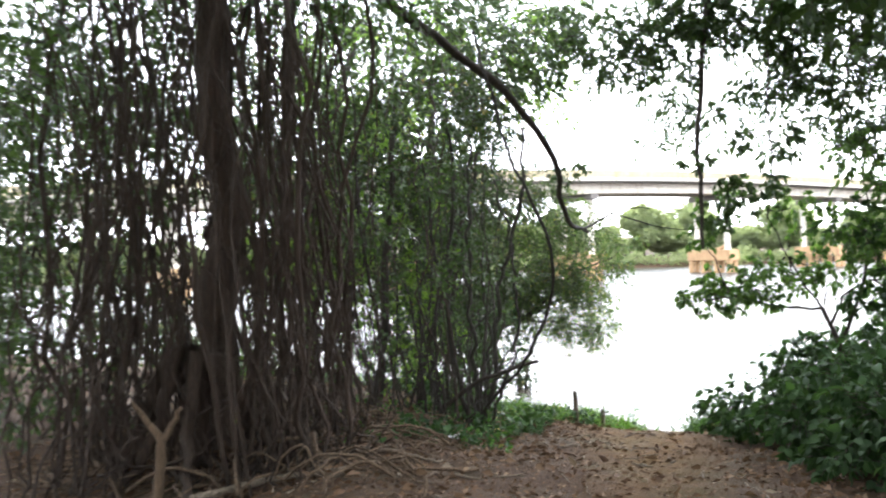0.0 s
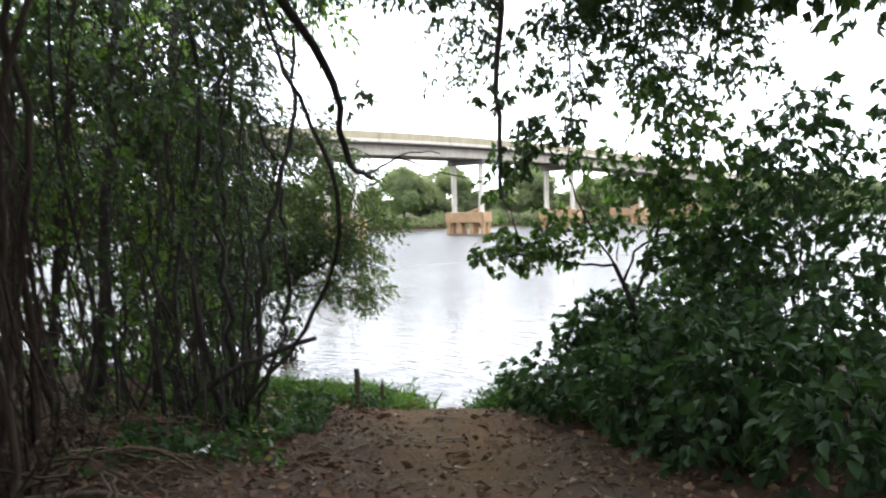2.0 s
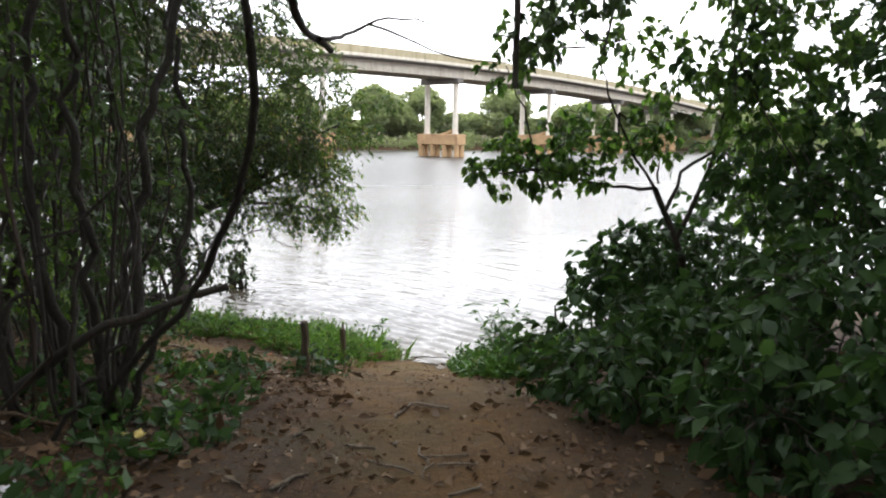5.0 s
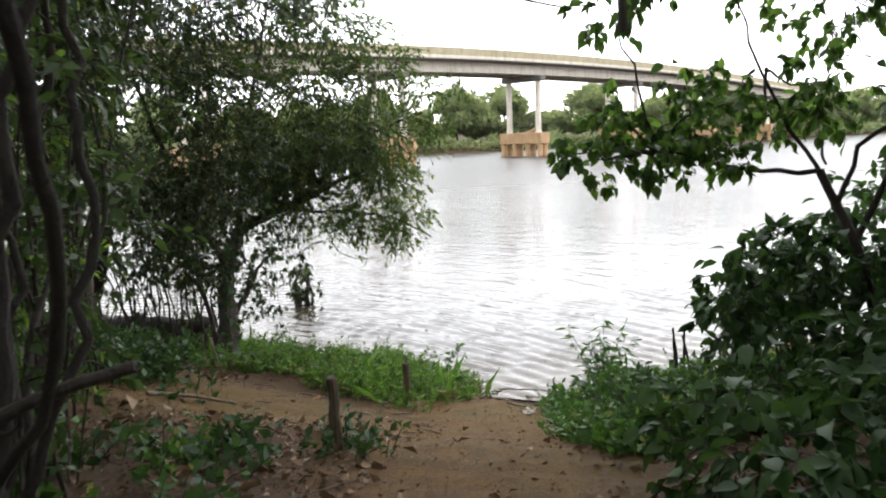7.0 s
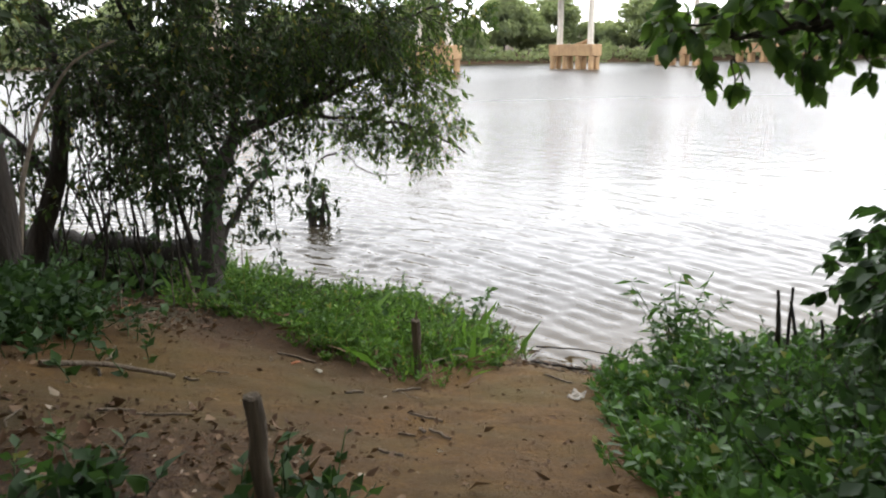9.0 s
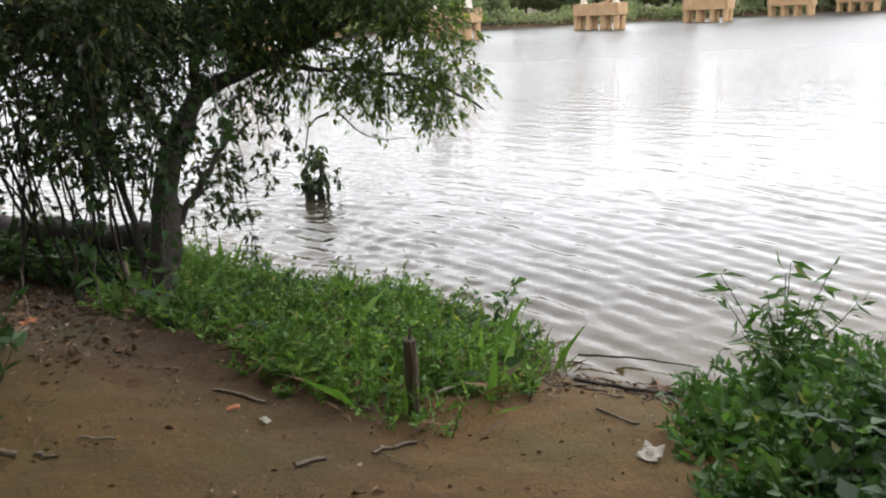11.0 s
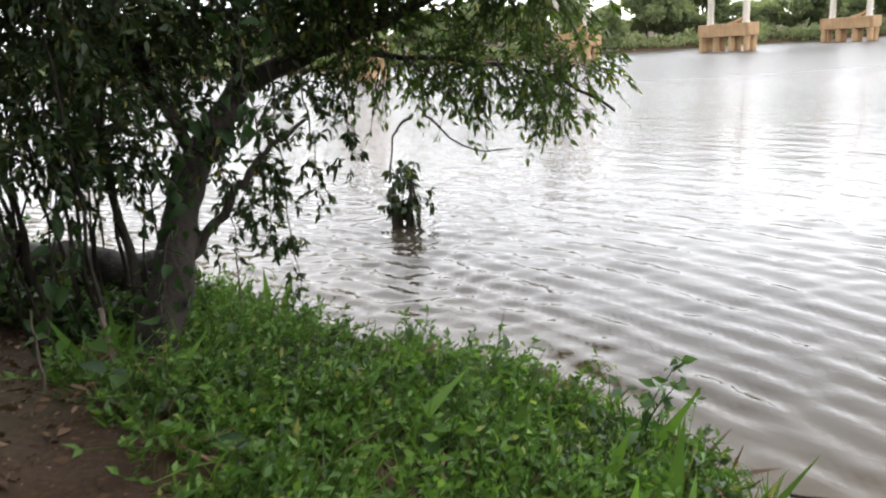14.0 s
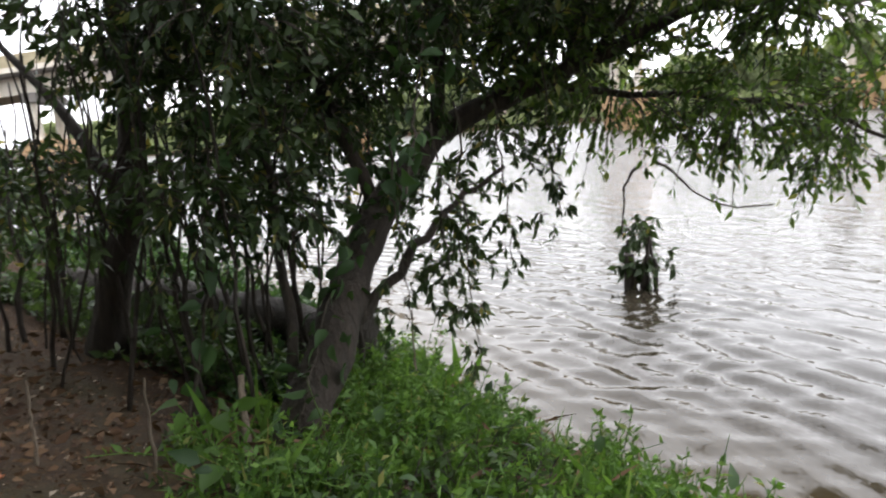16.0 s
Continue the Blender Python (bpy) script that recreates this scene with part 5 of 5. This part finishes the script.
py = rng.uniform(8.3, 10.9, N)
px = np.interp(py, [8.3, 9.1, 10.77, 12.0], [3.3, 3.4, 4.0, 4.7]) + rng.uniform(0, 1.8, N)
ok = py < shore(px) - 0.05
l1, s1 = weeds(px[ok], py[ok], np.full(ok.sum(), 0.38), 0.09, 0.3, 6, 0.5)
part("broad_leaf_growth", l1, LEAF_BROAD, bed2)
part("stem_growth", s1, BARK_TWIG, bed2)

bed3 = thing("path_weeds", "straggling dull green weeds among dry litter", "weeds", (0.2, 8.0, -0.2), "", "stuff")
N = 2400
py = rng.uniform(5.4, 9.2, N)
px = rng.uniform(-2.2, 0.8, N) + 0.15 * (py - 7.5)
near_path = np.exp(-((px - path_x(py) + 1.0) / 0.35) ** 2) * np.clip((py - 6.2) / 1.2, 0, 1)
ok = (px < path_x(py) - 0.6) & (np.sin(px * 2.9 + 1) * np.sin(py * 2.1) > -0.35) & (rng.uniform(0, 1, N) < 0.1 + 0.9 * near_path)
l1, s1 = weeds(px[ok], py[ok], np.full(ok.sum(), 0.17), 0.06, 0.3, 6, 0.5)
part("foliage", l1, LEAF_BANK, bed3)
part("stalk_growth", s1, LEAF_BROAD, bed3)
N = 300
py = rng.uniform(5.8, 9.0, N)
px = rng.uniform(-0.4, 0.95, N) + 0.2 * (py - 7)
ok = (px < path_x(py) - 0.62) & (np.sin(px * 4.1 + 2) * np.sin(py * 3.3) > -0.2)
l1, s1 = weeds(px[ok], py[ok], np.full(ok.sum(), 0.2), 0.085, 0.3, 6, 0.5)
part("broad_leaf_growth", l1, LEAF_BROAD, bed3)
part("stem_growth", s1, BARK_TWIG, bed3)
low = thing("low_bush", "low leafy bush at the edge of the bare landing", "bush", (-0.1, 11.1, -0.8), "", "stuff")
N = 420
px, py = rng.normal(-0.15, 0.3, N), rng.normal(11.2, 0.45, N)
l1, s1 = weeds(px, py, np.full(N, 0.36), 0.08, 0.28, 8, 0.45)
part("foliage", l1, LEAF_BROAD, low)
part("stalk_growth", s1, LEAF_BROAD, low)
bed4 = thing("bank_undergrowth", "rank green undergrowth on the bank behind the trees", "undergrowth", (-2.5, 16.0, -1.3), "", "stuff")
N = 3600
px = rng.uniform(-6.5, 0.3, N)
py = shore(px) - rng.uniform(0.1, 2.0, N) - 0.1
l1, s1 = weeds(px, py, np.where(px < -2.2, 0.42, 0.25), 0.08, 0.3, 7)
part("foliage", l1, LEAF_BROAD, bed4)
part("stalk_growth", s1, LEAF_GRASS, bed4)


# undergrowth in dark leaves, thickened to stand for the deep shade here
dark = thing("bank_undergrowth", "dark tangled undergrowth added to stand for the shade between the trunks", "undergrowth", (-0.5, 14.7, -1.4), "", "stuff")
N = 1100
px, py = rng.uniform(-3.2, 0.5, N), rng.uniform(14.35, 15.4, N)
py += 0.3 * np.clip(-px - 0.5, 0, 3)
l1, s1 = weeds(px, py, np.full(N, 0.3), 0.075, 0.26, 8)
part("foliage", l1, LEAF_DARK, dark)
part("stalk_growth", s1, BARK_TWIG, dark)


def climber(points, label, K, leaf):
    t = thing("climbing_vine", label, "vine", points[0])
    p = curve(points, 24)
    part("stem", limb(points, 0.008, 0.004, 24, 5, 0.01), BARK_TWIG, t)
    q = Soup()
    i = rng.integers(0, 24, K)
    D = rng.normal(size=(K, 3)) + np.array([0.1, -0.7, -0.5])
    q.broad(p[i] + rng.normal(size=(K, 3)) * np.array([0.09, 0.05, 0.06]), D, leaf * rng.uniform(0.6, 1.25, K), 0.28)
    part("foliage", q, LEAF_BROAD, t, "", "stuff")


climber([(0.78, 13.7, -1.3), (0.76, 13.92, -1.0), (0.74, 14.25, -0.7), (0.72, 14.6, -0.42), (0.76, 15.0, -0.12), (0.9, 15.4, 0.3)], "broad-leaved vine climbing the leaning trunk", 130, 0.11)
climber([(0.2, 13.6, -1.3), (0.25, 13.75, -0.9), (0.3, 13.9, -0.4), (0.35, 14.1, 0.2), (0.4, 14.2, 0.9)], "broad-leaved vine hanging beside the leaning trunk", 70, 0.12)
climber([(1.35, 13.9, -0.2), (1.3, 14.2, 0.1), (1.2, 14.6, 0.5), (1.1, 14.9, 1.0)], "large-leaved vine hanging in the crown", 40, 0.12)


def broad_plant(x, y, h, K, leaf, label):
    z = float(ground_z(x, y))
    t = thing("broad_leaved_plant", label, "plant", (x, y, z))
    for k in range(K):
        a = k * 2.4
        tip = np.array([x + 0.5 * h * math.cos(a), y + 0.5 * h * math.sin(a), z + h * rng.uniform(0.55, 1.0)])
        part("stalk", limb([(x, y, z - 0.03), (x * 0.7 + tip[0] * 0.3, y * 0.7 + tip[1] * 0.3, z + h * 0.5), tip], 0.006, 0.003, 8, 5), LEAF_GRASS, t)
        q = Soup()
        q.broad(tip[None], np.array([[math.cos(a), math.sin(a), -0.25]]), leaf * rng.uniform(0.8, 1.2), 0.36)
        part("leaf", q, LEAF_YOUNG, t)


broad_plant(0.52, 13.42, 0.26, 8, 0.13, "fresh green broad-leaved plant at the foot of the tree")
broad_plant(0.95, 13.05, 0.24, 5, 0.11, "small broad-leaved plant among the bank weeds")


def tall_weed(x, y, h, label, K, leaf, lean=(0, 0), width=0.12):
    z = float(ground_z(x, y))
    t = thing("tall_weed", label, "weed", (x, y, z))
    out = Soup()
    for k in range(K):
        dx, dy = rng.normal(0, 0.12) + lean[0], rng.normal(0, 0.1) + lean[1]
        hk = h * rng.uniform(0.6, 1.0)
        p = curve([(x + dx * 0.2, y + dy * 0.2, z - 0.03), (x + dx * 0.6, y + dy * 0.6, z + hk * 0.55), (x + dx * 1.6, y + dy * 1.3, z + hk)], 10)
        sp = Soup()
        sp.tubes(p[None], np.linspace(0.007, 0.002, 10)[None], 5)
        part("stalk", sp, LEAF_BANK, t)
        M = 22
        i = rng.integers(3, 10, M)
        D = rng.normal(size=(M, 3))
        D[:, 2] = -0.1 + 0.5 * rng.normal(size=M)
        out.leaves(p[i] + rng.normal(size=(M, 3)) * 0.01, D, leaf * rng.uniform(0.5, 1.2, M), width)
    part("foliage", out, LEAF_BANK, t, "narrow green leaves")
    return t


tall_weed(4.45, 11.45, 0.84, "tall green weed with narrow leaves at the water's edge", 18, 0.13, (0, 0), 0.11)
tall_weed(4.8, 11.6, 0.45, "bushy narrow-leaved weed at the water's edge", 5, 0.12)
tall_weed(5.4, 11.3, 0.55, "bushy narrow-leaved weed at the water's edge", 5, 0.13)
tall_weed(3.12, 12.95, 0.52, "slender upright weed standing among low bank plants", 3, 0.08, (0, 0), 0.26)
tall_weed(4.15, 11.75, 0.25, "small seedy weed beside the bare landing", 4, 0.08)

# dark dead stalks
for x, y, h, lx in ((4.95, 10.95, 0.6, -0.02), (5.05, 11.0, 0.68, -0.1), (5.1, 11.05, 0.7, 0.0), (5.18, 10.95, 0.6, -0.16), (5.42, 11.0, 0.45, -0.1), (5.5, 11.05, 0.55, 0.0), (5.32, 10.9, 0.3, 0.0)):
    z = float(ground_z(x, y))
    o = part("dead_stalk", limb([(x, y, z - 0.05), (x + lx * 0.5, y, z + h * 0.5), (x + lx, y, z + h)], 0.014, 0.011, 8, 7, 0.004), BARK, None)
    tagged(o, "black dead stalk standing upright among the weeds", "stalk", "dead stalks by the water")


# ---- old posts ----
def post(x, y, top, r, label):
    z = float(ground_z(x, y))
    t = thing("wooden_post", label, "post", (x, y, z))
    s = Soup()
    zz = np.linspace(z - 0.15, top, 9)
    p = np.stack([x + rng.normal(0, 0.003, 9) + np.linspace(0.008, 0, 9), np.full(9, y), zz], 1)
    s.tubes(p[None], (r * (1 + rng.normal(0, 0.04, 9)))[None], 12)
    s.tubes(np.array([[p[-1], p[-1] + (0.004, 0, 0.012), p[-1] + (0, 0, 0.004)]]), np.array([[r, r * 0.7, 0.003]]), 12)
    part("shaft", s, POSTWOOD, t)
    return t


pa = post(1.567, 8.754, -0.03, 0.03, "short weathered wooden post beside the trodden path")
pb = post(2.445, 11.458, -0.85, 0.033, "short dark wooden post standing among green weeds")
part("peg", limb([(2.445, 11.458, -0.87), (2.45, 11.455, -0.81), (2.452, 11.45, -0.77)], 0.012, 0.005, 6, 6), POSTWOOD, pb)
N = 22
ang = rng.uniform(0, 6.28, N)
rad = rng.uniform(0.05, 0.3, N)
l1, s1 = weeds(1.62 + rad * np.cos(ang), 8.72 + rad * np.sin(ang) * 0.6, np.full(N, 0.22), 0.065, 0.3, 7)
sprout = thing("sprouting_weed", "green sprouting weed around the foot of the post", "weed", (1.6, 8.72, -0.42), "", "stuff")
part("foliage", l1, LEAF_BROAD, sprout)
part("stalk_growth", s1, LEAF_BROAD, sprout)


# ---- leaf litter, twigs and flotsam ----
def scatter(N, x0, x1, y0, y1, size, flat=0.25):
    px, py = rng.uniform(x0, x1, N), rng.uniform(y0, y1, N)
    open_ground = np.maximum(np.clip(1.3 - np.abs(px - path_x(py)) / 0.7, 0, 1), np.exp(-(((px - 1.2) / 1.5) ** 2 + ((py - 10.7) / 1.5) ** 2)))
    keep = rng.uniform(0, 1, N) > 0.9 * open_ground * np.clip((py - 2.5) / 5.0, 0.12, 1)
    edge = np.minimum(np.minimum(px - x0, x1 - px), np.minimum(py - y0, y1 - py))
    keep &= rng.uniform(0, 1, N) < np.clip(edge / min(1.5, (y1 - y0) * 0.3), 0, 1) ** 1.5
    px, py = px[keep], py[keep]
    n = len(px)
    D = rng.normal(size=(n, 3))
    D[:, 2] *= flat
    C = np.stack([px, py, ground_z(px, py) + rng.uniform(0.004, 0.02, n)], 1)
    return C, D, size * np.clip(np.exp(rng.normal(-0.25, 0.5, n)), 0.2, 2.0)


litter = Soup()
for a in ((26000, -5.0, 6.5, -4.0, 11.0, 0.05), (2800, -0.8, 3.9, 8.0, 12.9, 0.03), (13000, -4.2, 4.0, -0.5, 8.5, 0.06), (9000, -5.5, 1.4, 9.0, 15.8, 0.05), (3200, 3.1, 4.8, 11.6, 12.6, 0.05), (7000, -2.6, 1.6, 10.6, 15.2, 0.045)):
    C, D, z = scatter(*a)
    litter.leaves(C, D, z, 0.25, 0.2)
for K, x0, x1, y0, y1, sz in ((4000, -0.6, 4.0, 2.0, 9.5, 0.014), (4500, -1.0, 4.4, 8.5, 13.2, 0.012), (1700, -0.7, 1.7, 7.4, 10.0, 0.042), (300, -0.6, 1.0, 11.6, 13.6, 0.035)):
    px, py = rng.uniform(x0, x1, K), rng.uniform(y0, y1, K)
    D = rng.normal(size=(K, 3))
    D[:, 2] *= 0.3
    litter.leaves(np.stack([px, py, ground_z(px, py) + 0.006], 1), D, sz * np.exp(rng.normal(0, 0.5, K)), 0.3, 0.2)
lit = part("leaf_litter", litter, LEAF_DRY, None)
tagged(lit, "dry brown and grey fallen leaves strewn over the soil", "litter", "", "stuff")
sticks = Soup()
for x0, x1, y0, y1, K in ((-3.4, 2.2, 2.2, 8.0, 190), (0.5, 3.8, 9.2, 12.0, 30), (3.3, 4.5, 11.8, 12.4, 45)):
    x, y, a, L = rng.uniform(x0, x1, K), rng.uniform(y0, y1, K), rng.uniform(0, 3.14, K), rng.uniform(0.05, 0.3, K)
    v = np.linspace(-0.5, 0.5, 5)
    X = x[:, None] + (L * np.cos(a))[:, None] * v + rng.normal(0, 0.01, (K, 5))
    Y = y[:, None] + (L * np.sin(a))[:, None] * v + rng.normal(0, 0.01, (K, 5))
    sticks.tubes(np.stack([X, Y, ground_z(X, Y) + 0.012], -1), np.full((K, 5), 0.006) * rng.uniform(0.5, 1.6, (K, 1)), 5)
tagged(part("fallen_twigs", sticks, DEADWOOD, None), "thin grey fallen twigs lying on the soil", "twigs", "", "stuff")


def stick(name, label, pts, r0, r1, mat=DEADWOOD, lift=0.0):
    p = [(x, y, float(ground_z(x, y)) + h + lift) for x, y, h in pts]
    return tagged(part(name, limb(p, r0, r1, 14, 7, 0.003), mat, None), label, "branch")


stick("fallen_branch", "pale dead branch lying at the foot of the fig roots", [(-1.75, 4.2, 0.04), (-1.2, 4.35, 0.05), (-0.7, 4.5, 0.03)], 0.03, 0.015)
stick("fallen_branch", "pale dead branch lying on the litter", [(-0.9, 5.2, 0.03), (-0.5, 5.1, 0.06), (-0.1, 5.0, 0.03)], 0.02, 0.01)
stick("fallen_branch", "grey dead branch on the trodden soil", [(0.35, 10.4, 0.02), (0.6, 10.6, 0.05), (0.95, 10.65, 0.03)], 0.018, 0.012)
stick("driftwood", "dark wet driftwood stick at the waterline", [(3.55, 12.25, 0.02), (3.9, 12.0, 0.03), (4.25, 11.85, 0.03)], 0.014, 0.008, BARK)
stick("driftwood", "thin dark stick floating at the water's edge", [(3.75, 12.75, 0.12), (4.1, 12.65, 0.13), (4.5, 12.45, 0.1)], 0.009, 0.004, BARK)
fork = thing("forked_stick", "forked brown dead stick standing in the litter", "branch", (-1.95, 4.2, 0.1))
part("stem", limb([(-2.0, 4.2, 0.0), (-1.95, 4.2, 0.35), (-1.92, 4.2, 0.62)], 0.04, 0.032, 8, 8, 0.006), ROOT_LITTER, fork)
part("prong", limb([(-1.92, 4.2, 0.58), (-2.0, 4.2, 0.72), (-2.12, 4.2, 0.86)], 0.03, 0.012, 8, 7, 0.006), ROOT_LITTER, fork)
part("prong", limb([(-1.93, 4.2, 0.58), (-1.85, 4.18, 0.7), (-1.77, 4.15, 0.82)], 0.028, 0.012, 8, 7, 0.006), ROOT_LITTER, fork)
for x, y, h in ((-0.96, 6.0, 0.35), (-0.2, 6.2, 0.32), (0.35, 8.3, 0.3), (0.5, 13.1, 0.4), (0.12, 12.9, 0.35), (0.95, 14.7, 0.62)):
    stick("standing_twig", "thin dead twig standing in the litter", [(x, y, -0.04), (x + 0.01, y, h * 0.5), (x + 0.02, y, h)], 0.009, 0.004)
stick("broken_stem", "pale broken stem leaning beside the tree foot", [(0.66, 13.48, -0.04), (0.59, 13.58, 0.16), (0.54, 13.66, 0.36)], 0.022, 0.015)


def waste(name, label, x, y, size, color, rz):
    def build(n, l, b):
        f = noise_tex(n, l, 14, 4)
        l.new(mix(n, l, f, color, tuple(c * 0.7 for c in color)), b.inputs["Base Color"])
        bump(n, l, b, f, 0.6, 0.01)
    bm = bmesh.new()
    bmesh.ops.create_grid(bm, x_segments=7, y_segments=5, size=0.5)
    for v in bm.verts:
        v.co.x *= size[0]
        v.co.y *= size[1]
        v.co.z = size[2] * (0.5 + 0.5 * math.sin(v.co.x * 60 + 1) * math.cos(v.co.y * 70)) + 0.3 * size[2]
    g = bmesh.ops.extrude_face_region(bm, geom=bm.faces[:])
    for v in g["geom"]:
        if isinstance(v, bmesh.types.BMVert):
            v.co.z -= 0.004
    me = bpy.data.meshes.new(name)
    bm.to_mesh(me)
    bm.free()
    me.materials.append(material(name, build, Roughness=0.6))
    o = new(name, me)
    o.matrix_basis = pose(x, y, float(ground_z(x, y)) + 0.012, 0, 0, rz)
    tagged(o, label, "litter")


waste("crumpled_wrapper", "small crumpled white wrapper lying on the litter", 0.02, 6.28, (0.12, 0.07, 0.05), (0.8, 0.8, 0.82), 20)
waste("crumpled_wrapper", "pale crumpled scrap lying on the trodden soil", 3.42, 10.8, (0.13, 0.09, 0.03), (0.3, 0.26, 0.21), 50)
waste("dead_leaf", "curled orange dead leaf lying on the soil", 1.6, 11.3, (0.06, 0.035, 0.02), (0.36, 0.13, 0.045), 10)
waste("dead_leaf", "curled orange dead leaf lying on the soil", 0.25, 12.6, (0.1, 0.06, 0.035), (0.36, 0.12, 0.04), 70)
waste("dead_leaf", "curled yellow dead leaf lying on the litter", 0.45, 7.0, (0.1, 0.07, 0.03), (0.55, 0.42, 0.1), 30)
waste("dead_leaf", "pale curled dead leaf lying on the soil", 1.75, 11.2, (0.055, 0.03, 0.015), (0.3, 0.27, 0.2), 130)
